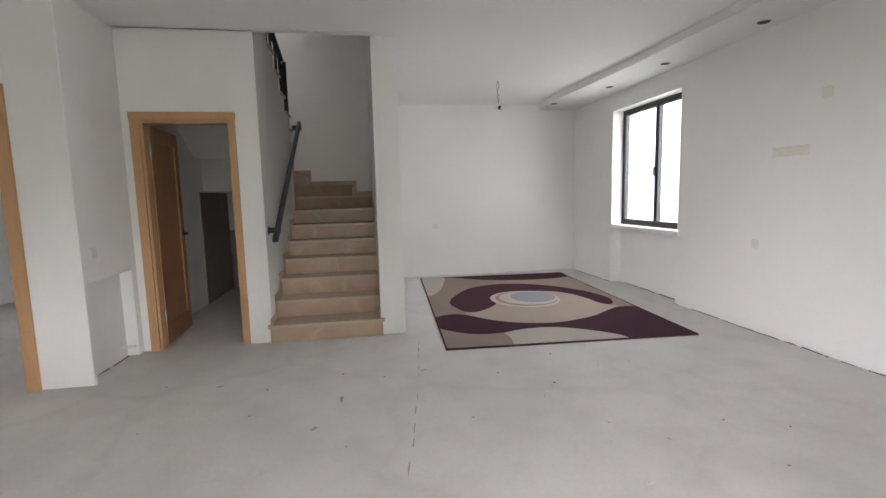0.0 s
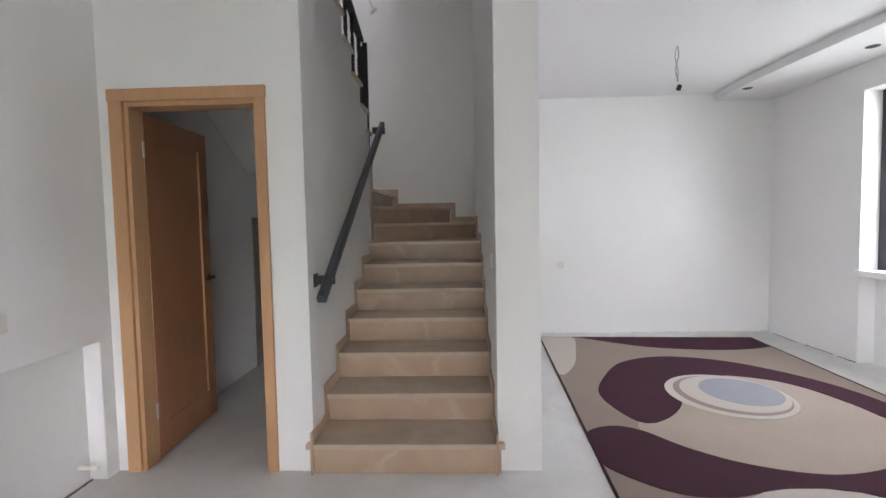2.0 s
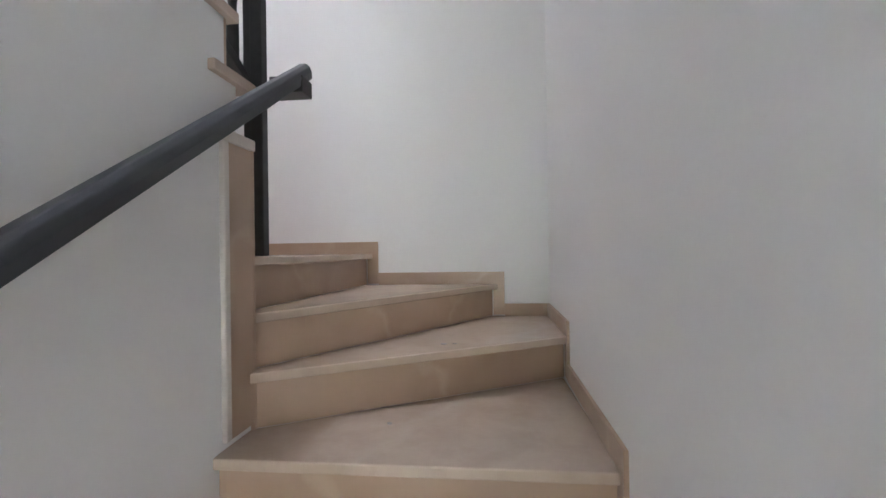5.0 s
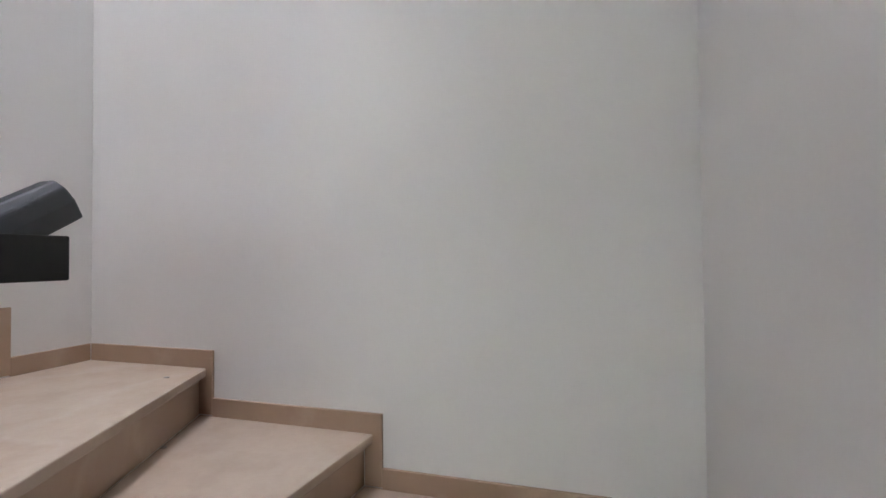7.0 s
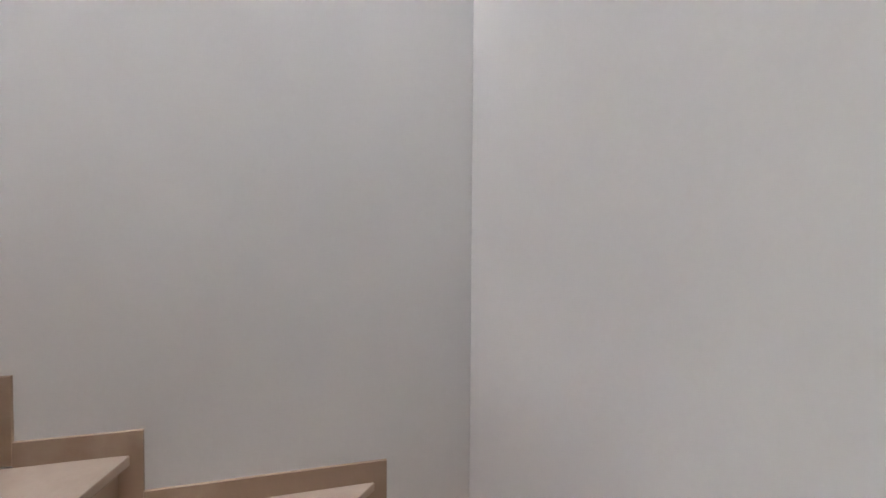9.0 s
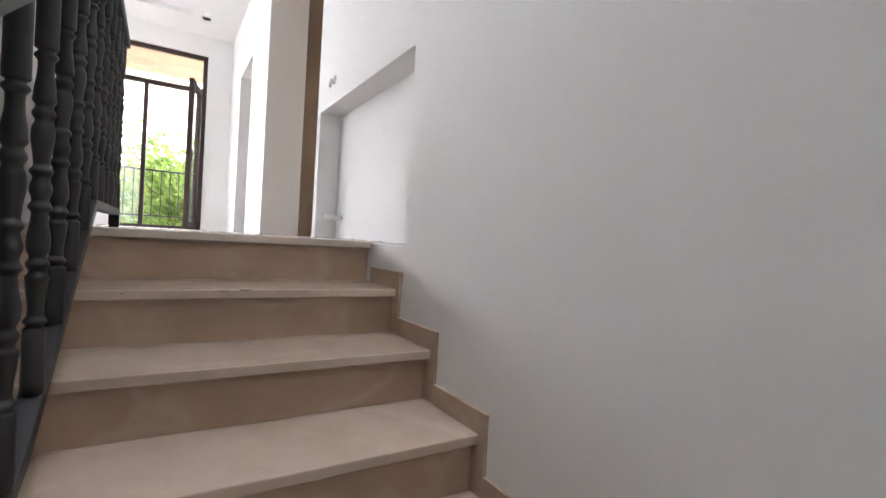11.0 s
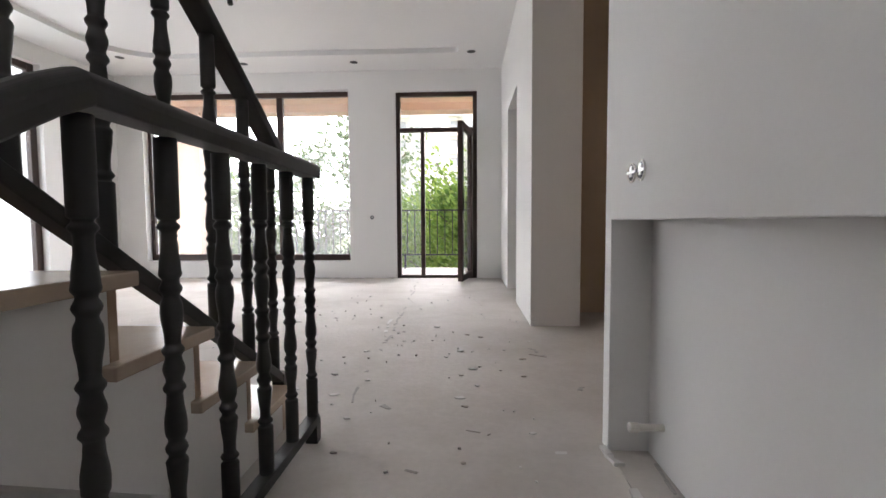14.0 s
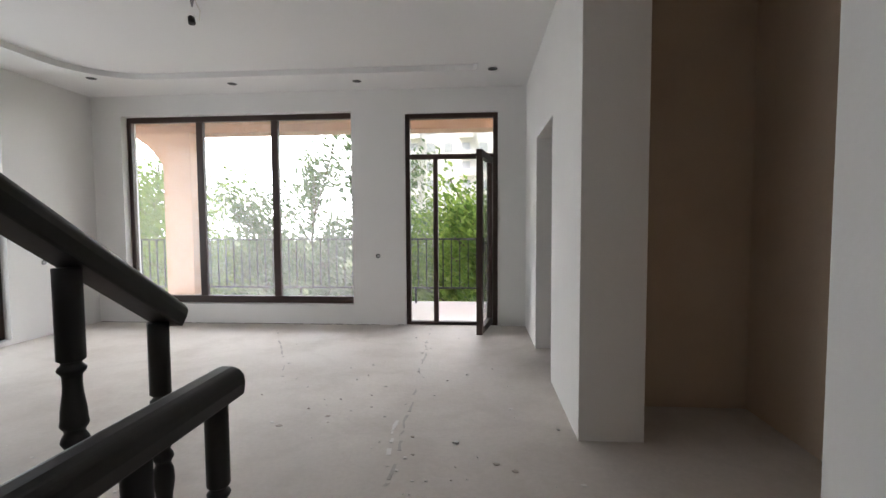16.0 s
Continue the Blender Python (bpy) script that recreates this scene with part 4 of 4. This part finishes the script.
# ---- ceiling fittings ----
def spot_hole(x, y, z, group):
    t = thing("spot_recess", "empty spotlight hole in the ceiling border, its dark drawn as a black disc", "spotlight", group)
    bm = bmesh.new()
    lathe(bm, [(0.052, -0.003), (0.052, 0.0), (0.047, 0.001), (0.045, -0.003)], 18, pose(x, y, z))
    part("rim", bm, METAL, t)
    # no real depth: a black disc gives the hole its darkness
    bm = bmesh.new()
    lathe(bm, [(0.048, -0.0036), (0.048, -0.001)], 18, pose(x, y, z))
    part("hole", bm, DARK, t)


for x, y in ((-0.77, -4.58), (0.69, -4.85), (2.08, -4.82), (3.45, -4.5)):
    spot_hole(x, y, TOP, "upper ceiling spots")
BORDER = 2.70
bm = bmesh.new()
# dropped border along the side wall with a rounded far corner
edge = [(3.86, -5.19), (3.86, 0.4), (3.83, 1.0), (3.78, 1.7), (3.75, 2.3), (3.76, 2.7), (3.80, YB), (WX, YB), (WX, -5.19)]
prism(bm, [(x, y, BORDER) for x, y in edge], (0, 0, CEIL - BORDER))
structure("ceiling_border", bm, CEILING, "white dropped ceiling border with a rounded corner", "ceiling")
for x, y in ((4.25, -0.86), (4.20, 0.36), (4.15, 1.45), (3.85, 2.57)):
    spot_hole(x, y, BORDER, "lower ceiling spots")


def bulb_holder(x, y, z_top, z_tip, label):
    """A bare lamp holder on a twisted cable."""
    t = thing("hanging_lamp_holder", label, "lamp")
    bm = bmesh.new()
    L = z_top - z_tip
    tube(bm, [(x + 0.012 * math.sin(7 * s), y, z_top - L * 0.8 * s) for s in (0, 0.15, 0.3, 0.45, 0.6, 0.75, 0.9, 1)], 0.005, up=Vector((0, 1, 0)))
    tube(bm, [(x - 0.014 * math.sin(6 * s), y + 0.01, z_top - L * 0.78 * s) for s in (0, 0.15, 0.3, 0.45, 0.6, 0.75, 0.9, 1)], 0.004, up=Vector((0, 1, 0)))
    part("cable", bm, WIRE, t)
    bm = bmesh.new()
    tube(bm, [(x - 0.012, y + 0.01, z_top - L * 0.7), (x - 0.04, y, z_top - L * 0.85), (x - 0.035, y, z_top - L * 0.97), (x - 0.005, y, z_top - L * 0.9)], 0.003, up=Vector((0, 1, 0)))
    part("loose_wire", bm, PLASTIC, t)
    bm = bmesh.new()
    lathe(bm, [(0.010, 0.045), (0.018, 0.038), (0.020, 0.0), (0.016, -0.002)], 14, pose(x + 0.01, y, z_tip, 10, 14))
    part("holder", bm, DARK, t, smooth=True)


bulb_holder(2.65, 1.53, CEIL, 2.42, "bare lamp holder hanging on a twisted cable")
bulb_holder(1.0, -2.42, TOP + 0.06, 5.58, "bare lamp holder hanging from the tray ceiling")
t = thing("stair_lamp_wire", "white lamp holder hanging by a loose wire over the stairs", "lamp")
bm = bmesh.new()
tube(bm, [(-0.14, YB, 4.5), (-0.14, 2.99, 4.49), (-0.15, 2.95, 4.3), (-0.10, 2.95, 4.05), (-0.17, 2.95, 3.92), (-0.13, 2.95, 3.82)], 0.004, up=Vector((0, 1, 0)))
part("cable", bm, WIRE, t)
bm = bmesh.new()
lathe(bm, [(0.016, 0.0), (0.02, 0.03), (0.02, 0.08), (0.012, 0.09)], 12, pose(-0.16, 2.95, 3.77, 0, 50))
part("holder", bm, PLASTIC, t)
t = thing("store_lamp_wire", "small bulb hanging on a wire in the store", "lamp")
bm = bmesh.new()
tube(bm, [(-0.55, 0.55, 2.62), (-0.55, 0.55, 2.10)], 0.004, up=Vector((0, 1, 0)))
part("cable", bm, WIRE, t)
bm = bmesh.new()
lathe(bm, [(0.006, 0.06), (0.012, 0.05), (0.014, 0.02), (0.008, 0.0)], 10, pose(-0.55, 0.55, 2.05))
part("bulb", bm, PLASTIC, t)

# ---- balcony and outdoors ----
bm = bmesh.new()
box(bm, -2.6, 4.9, -7.15, YW - 0.25, 2.95, UP - 0.05)
structure("balcony_floor", bm, BALTILE, "pale tiled balcony floor", "balcony")
bm = bmesh.new()
box(bm, -2.6, 4.9, -7.2, YW - 0.25, 5.98, 6.2)
box(bm, -2.6, 4.9, -7.2, -6.85, 5.86, 5.98)
structure("balcony_roof", bm, PEACH, "peach rendered balcony roof with an edge beam", "roof")
t = thing("balcony_column", "peach rendered column with a flared head", "column")
bm = bmesh.new()
prism(bm, [(3.80, -7.1, UP - 0.05), (4.25, -7.1, UP - 0.05), (4.25, -7.1, 5.35), (4.45, -7.1, 5.62), (4.8, -7.1, 5.86), (3.80, -7.1, 5.86)], (0, 0.4, 0))
part("shaft", bm, PEACH, t, bevel=0.01)
t = thing("balcony_railing", "black steel balcony railing with upright bars", "railing")
bm = bmesh.new()
box(bm, -2.6, 4.9, -6.99, -6.95, 4.175, 4.20)
part("top_rail", bm, IRON, t)
bm = bmesh.new()
box(bm, -2.6, 4.9, -6.985, -6.955, 3.41, 3.435)
part("bottom_rail", bm, IRON, t)
bm = bmesh.new()
box(bm, -0.008, 0.008, -6.978, -6.962, 3.435, 4.175)
finish(bm)
BAR_MESH = mesh("bar", bm, IRON)
for i in range(58):
    o = new("bar", BAR_MESH)
    o.parent = t
    o.location.x = -2.55 + 0.13 * i
for x in (-1.6, 0.35, 2.2, 4.6):
    bm = bmesh.new()
    box(bm, x - 0.015, x + 0.015, -6.985, -6.955, UP - 0.05, 3.41)
    part("post", bm, IRON, t)

def glow_material(name, colour, power):
    m = bpy.data.materials.new(name)
    m.use_nodes = True
    b = m.node_tree.nodes["Principled BSDF"]
    b.inputs["Base Color"].default_value = (*colour, 1)
    b.inputs["Emission Color"].default_value = (*colour, 1)
    b.inputs["Emission Strength"].default_value = power
    return m


# glowing sheet added close outside the side windows, standing in for white sky
bm = bmesh.new()
box(bm, 9.0, 9.1, -9.5, 60, -0.3, 40)
structure("backdrop", bm, glow_material("overcast_glow", (0.97, 0.98, 1.0), 0.8), "plain glowing sheet standing in for overcast sky", "backdrop")
# far glowing sheet, kept strong to brighten the upper room and trees
bm = bmesh.new()
box(bm, -160, 160, -131, -130, -0.3, 110)
structure("backdrop", bm, glow_material("far_overcast_glow", (0.97, 0.98, 1.0), 5.2), "plain glowing sheet standing in for overcast sky", "backdrop")
bm = bmesh.new()
box(bm, -400, 400, -600, 400, -0.6, -0.3)
structure("ground", bm, SOIL, "dull green garden ground reaching the horizon", "ground")


def tree(x, y, h, spread, seed, mat, label, base=-0.3):
    """Tapered trunk, limbs, and a ragged crown of many small leaves."""
    rnd = random.Random(seed)
    t = thing("tree", label, "tree", "trees behind the balcony")
    bm = bmesh.new()
    pts = [Vector((x, y, base))]
    for i in range(1, 7):
        pts.append(Vector((x + rnd.uniform(-0.15, 0.15) * i * 0.5, y + rnd.uniform(-0.1, 0.1) * i * 0.5, base + h * 0.8 * i / 6)))
    rings = []
    for i, p in enumerate(pts):
        r = 0.13 * (1 - i / 7.5) * h / 6
        rings.append([bm.verts.new(p + Vector((r * math.cos(a * math.pi / 4), r * math.sin(a * math.pi / 4), 0))) for a in range(8)])
    for a, b in zip(rings, rings[1:]):
        for i in range(8):
            bm.faces.new((a[i], a[(i + 1) % 8], b[(i + 1) % 8], b[i]))
    tips = []
    for i in range(26):
        f = rnd.uniform(0.22, 1.0)
        k = f * 5.99
        p = pts[int(k)].lerp(pts[min(int(k) + 1, 6)], k % 1)
        a = rnd.uniform(0, 2 * math.pi)
        reach = spread * (1.15 - 0.65 * f) * rnd.uniform(0.5, 1.1)
        q = p + Vector((math.cos(a) * reach, math.sin(a) * reach, rnd.uniform(0.1, 0.32) * h * (0.6 + 0.4 * f)))
        mid = p.lerp(q, 0.5) + Vector((0, 0, 0.08))
        tube(bm, [p, mid, q], 0.018 * h / 6, 5)
        tips += [(mid, 0.6), (q, 1.0), (q.lerp(mid, 0.5), 0.8)]
    part("trunk", bm, BARK, t)
    vs, fs = [], []
    for c, w in tips:
        for _ in range(rnd.randint(60, 120)):
            d = Vector((rnd.gauss(0, 1), rnd.gauss(0, 1), rnd.gauss(0, 0.8))) * 0.26 * w * spread / 1.6
            p = c + d
            s = rnd.uniform(0.035, 0.075)
            n = Vector((rnd.gauss(0, 1), rnd.gauss(0, 1), rnd.gauss(0.3, 1))).normalized()
            u = n.orthogonal().normalized() * s
            v = n.cross(u)
            i = len(vs)
            vs += [p - u * 1.4, p - v * 0.7 + n * 0.01, p + u * 1.4, p + v * 0.7 + n * 0.01]
            fs.append((i, i + 1, i + 2, i + 3))
    me = bpy.data.meshes.new("crown")
    me.from_pydata(vs, [], fs)
    me.materials.append(mat)
    o = new("crown", me)
    o.parent = t


LUSH = "leafy bright green tree behind the balcony railing"
DULL = "dull green tree seen through the window"
for x, y, h, s, seed, mat, lab in (
        (-0.9, -10.6, 5.6, 1.9, 3, LEAF, LUSH), (-2.4, -11.6, 5.2, 2.0, 5, LEAF, LUSH), (1.0, -12.2, 5.3, 2.0, 7, LEAF, LUSH), (2.3, -13.0, 6.9, 1.9, 11, LEAF_DIM, DULL),
        (3.9, -12.4, 6.4, 2.2, 13, LEAF_DIM, DULL), (5.8, -13.5, 5.4, 2.2, 17, LEAF_DIM, DULL), (7.6, -12.6, 5.6, 2.2, 19, LEAF, LUSH), (9.8, -13.8, 6.8, 2.3, 23, LEAF, LUSH), (12.5, -16.0, 6.5, 2.6, 29, LEAF_DIM, DULL),
        (-4.5, -14.0, 6.0, 2.4, 31, LEAF_DIM, DULL), (0.2, -15.5, 5.6, 2.4, 37, LEAF_DIM, DULL)):
    tree(x, y, h, s, seed, mat, lab)


def apartment_block(x0, x1, y, h, cols, rows, label):
    t = thing("apartment_building", label, "building")
    bm = bmesh.new()
    box(bm, x0, x1, y - 14, y, -0.3, h)
    part("wall", bm, FACADE, t)
    bm = bmesh.new()
    box(bm, x0 - 0.4, x1 + 0.4, y - 14.4, y + 0.4, h, h + 0.6)
    part("roof", bm, FACADE, t)
    w, r = (x1 - x0) / cols, h / rows
    bm = bmesh.new()
    box(bm, -w * 0.24, w * 0.24, 0.0, 0.05, r * 0.3, r * 0.8)
    finish(bm)
    pane = mesh("window", bm, FAR_GLASS)
    bm = bmesh.new()
    box(bm, -w * 0.4, w * 0.4, 0.0, 1.1, r * 0.02, r * 0.34)
    finish(bm)
    bal = mesh("balcony", bm, FACADE)
    for i in range(cols):
        for j in range(rows):
            o = new("window", pane)
            o.parent = t
            o.location = (x0 + w * (i + 0.5), y, j * r)
            if i % 3 == 1:
                o = new("balcony", bal)
                o.parent = t
                o.location = (x0 + w * (i + 0.5), y + 0.05, j * r)


apartment_block(-20, 14, -75, 24, 12, 8, "pale concrete apartment block far behind the trees")

# ---- dust, paint specks and crumbs on the floors ----
def crumbs(name, label, spots, seed, mat):
    rnd = random.Random(seed)
    bm = bmesh.new()
    for x, y, z, s in spots:
        k = rnd.randint(5, 7)
        a0 = rnd.uniform(0, 6)
        pts = [(x + s * rnd.uniform(0.5, 1.2) * math.cos(a0 + 6.283 * i / k), y + s * rnd.uniform(0.4, 0.9) * math.sin(a0 + 6.283 * i / k), z + 0.0005) for i in range(k)]
        prism(bm, pts, (0, 0, rnd.uniform(0.002, 0.008)))
    tagged(part(name, bm, mat), label, "debris", kind="stuff")


rnd = random.Random(4)
CRUMB = material("dark_crumbs", (0.33, 0.30, 0.27), 0.9, 60, 0.3, 8, 0.2, 0)
PALE = material("plaster_crumbs", (0.68, 0.66, 0.63), 0.9, 60, 0.1, 8, 0.1, 0)
SIZES = (0.003, 0.004, 0.006, 0.008, 0.012)
crumbs("floor_crumbs", "dark crumbs and dirt scattered on the screed", [(rnd.uniform(-1.0, 1.6), rnd.triangular(-4.6, 0.0, -0.9), UP, rnd.choice(SIZES)) for _ in range(26)], 1, CRUMB)
crumbs("plaster_crumbs", "pale plaster crumbs scattered on the screed", [(rnd.uniform(-1.1, 2.0), rnd.triangular(-4.8, 0.0, -1.2), UP, rnd.choice(SIZES)) for _ in range(110)], 2, PALE)
crumbs("floor_crumbs", "dark crumbs and dirt scattered on the screed", [(rnd.uniform(-0.6, 3.6), rnd.uniform(-3.2, -0.7), 0.0, rnd.choice((0.003, 0.005, 0.009))) for _ in range(26)], 3, CRUMB)
crumbs("plaster_crumbs", "pale plaster crumbs scattered on the screed", [(rnd.uniform(-0.9, 3.6), rnd.uniform(-3.4, -0.4), 0.0, rnd.choice((0.003, 0.006, 0.012))) for _ in range(60)], 5, PALE)


STAIN = material("dry_stain", (0.42, 0.375, 0.33), 0.95, 60, 0.2, 9, 0.3, 0)
STAINS = (0.008, 0.011, 0.014, 0.018, 0.022)
crumbs("floor_stains", "dark damp stains and dried dirt on the upper screed", [(rnd.uniform(-1.1, 0.9), rnd.triangular(-3.2, 0.0, -0.7), UP, rnd.choice(STAINS)) for _ in range(22)], 11, STAIN)
crumbs("plaster_splashes", "pale plaster splashes dried on the upper screed", [(rnd.uniform(-1.1, 1.6), rnd.triangular(-4.0, 0.0, -1.0), UP, rnd.choice(STAINS)) for _ in range(46)], 12, PALE)


def ragged_line(name, label, a, b, z, width, seed, mat, gap=0.0, thick=0.004):
    """An uneven strip of short pieces along a line on the floor."""
    r = random.Random(seed)
    a, b = Vector(a), Vector(b)
    d = (b - a).normalized()
    n = Vector((-d.y, d.x))
    bm = bmesh.new()
    s, off, L = 0.0, 0.0, (b - a).length
    while s < L:
        e = min(L, s + r.uniform(0.02, 0.10))
        off2 = max(-width, min(width, off + r.uniform(-0.6, 0.6) * width))
        if r.random() >= gap:
            w0, w1 = width * r.uniform(0.3, 1.0), width * r.uniform(0.3, 1.0)
            q = [a + d * s + n * (off - w0 / 2), a + d * e + n * (off2 - w1 / 2), a + d * e + n * (off2 + w1 / 2), a + d * s + n * (off + w0 / 2)]
            prism(bm, [(c.x, c.y, z + 0.0006) for c in q], (0, 0, thick * r.uniform(0.4, 1.0)))
        s, off = e, off2
    tagged(part(name, bm, mat), label, "debris", kind="stuff")


GAP = material("dark_gap", (0.17, 0.15, 0.13), 0.95, 60, 0.3, 9, 0.3, 0)
SEAM = material("dirty_joint", (0.43, 0.405, 0.375), 0.95, 60, 0.2, 9, 0.3, 0)
ragged_line("screed_joint", "uneven joint line across the upper screed", (-0.08, -5.0), (-0.24, -0.9), UP, 0.022, 1, SEAM, 0.55, 0.002)
ragged_line("screed_joint", "uneven joint line across the upper screed", (1.7, -4.9), (0.9, -3.3), UP, 0.022, 2, SEAM, 0.65, 0.002)
ragged_line("screed_joint", "uneven joint line across the lower screed", (0.92, -3.4), (1.35, -0.3), 0.0, 0.010, 3, SEAM, 0.6, 0.0015)
ragged_line("wall_foot_gap", "dark ragged gap along the foot of the wall", (WX - 0.006, -3.5), (WX - 0.006, 0.40), 0.0, 0.014, 4, GAP, 0.1, 0.008)
ragged_line("wall_foot_gap", "dark ragged gap along the foot of the wall", (WX - 0.006, 1.86), (WX - 0.006, 3.06), 0.0, 0.014, 5, GAP, 0.2, 0.006)
ragged_line("wall_foot_gap", "dark ragged gap along the foot of the wall", (WX + 0.142, 0.42), (WX + 0.142, 1.84), 0.0, 0.02, 6, GAP, 0.1, 0.01)
ragged_line("wall_foot_gap", "pale plaster edge along the foot of the wall", (1.26, YB - 0.012), (WX, YB - 0.012), 0.0, 0.02, 7, PALE, 0.05, 0.02)
ragged_line("wall_foot_gap", "dark ragged gap along the foot of the wall", (-1.195, -0.73), (-1.195, -0.1), 0.0, 0.014, 8, GAP, 0.1, 0.008)
ragged_line("wall_foot_gap", "dark ragged gap along the foot of the wall", (XL - 0.122, -0.5), (XL - 0.122, 0.68), UP + 0.003, 0.014, 9, SEAM, 0.3, 0.006)
ragged_line("wall_foot_gap", "dark ragged gap along the foot of the wall", (UX - 0.02, YW + 0.008), (0.26, YW + 0.008), UP, 0.014, 10, GAP, 0.25, 0.006)
ragged_line("wall_foot_gap", "ragged plaster edge along the foot of the wall", (XL + 0.01, -0.55), (XL + 0.01, 0.06), UP, 0.035, 11, PALE, 0.2, 0.012)
crumbs("stair_crumbs", "small dark crumbs on the marble treads", [(0.53, 2.30, 8 * RISE, 0.012), (0.57, 2.31, 8 * RISE, 0.009), (0.45, 1.35 + 0.28, 6 * RISE, 0.011), (0.40, 1.95, 7 * RISE, 0.008), (-0.62, 2.92, 11 * RISE, 0.012), (-0.50, 2.80, 10 * RISE, 0.01),
                           (-0.55, 0.42 + 0.30, 18 * RISE, 0.015), (-0.62, 0.40 + 0.30, 18 * RISE, 0.018), (-0.3, 0.46 + 0.30, 18 * RISE, 0.008)], 6, CRUMB)

# plaster splashes and scraped dirt on the upper screed
for i, (a, b, mat) in enumerate((((-1.04, -1.80), (-1.12, -1.60), SEAM), ((-1.02, -1.66), (-1.15, -1.58), CRUMB), ((-1.16, -1.02), (-1.22, -1.12), SEAM),
                                 ((-0.97, -0.505), (-1.03, -0.495), PALE), ((-0.705, -0.66), (-0.79, -0.63), CRUMB), ((-0.19, -0.85), (-0.25, -0.83), CRUMB),
                                 ((-0.36, -0.875), (-0.40, -0.84), SEAM), ((-0.52, -0.385), (-0.56, -0.37), CRUMB), ((-0.13, -2.55), (-0.20, -2.02), PALE),
                                 ((-0.55, -2.4), (-0.60, -2.33), PALE))):
    ragged_line("floor_scrape", "scraped dirt and plaster splash on the upper screed", a, b, UP, 0.03 if mat is not CRUMB else 0.016, 40 + i, mat, 0.3, 0.003)
# scuffs and plaster drips on the lower screed
for i, (a, b, mat) in enumerate((((0.70, -1.45), (0.69, -1.36), SEAM), ((1.22, -1.02), (1.32, -1.02), SEAM), ((0.31, -1.82), (0.36, -1.77), PALE), ((0.35, -2.20), (0.37, -2.12), PALE),
                                 ((0.92, -2.41), (0.95, -2.41), CRUMB), ((-0.07, -2.08), (-0.03, -2.04), PALE), ((1.25, -2.45), (1.23, -2.36), SEAM), ((-0.24, -1.08), (-0.18, -0.98), SEAM),
                                 ((0.14, -1.53), (0.15, -1.52), CRUMB), ((2.39, -2.27), (2.47, -2.28), SEAM), ((2.80, -1.36), (2.88, -1.37), PALE), ((0.55, -1.79), (0.57, -1.75), SEAM))):
    ragged_line("floor_scrape", "scuff and plaster drip on the lower screed", a, b, 0.0, 0.03 if mat is not CRUMB else 0.016, 70 + i, mat, 0.25, 0.0025)
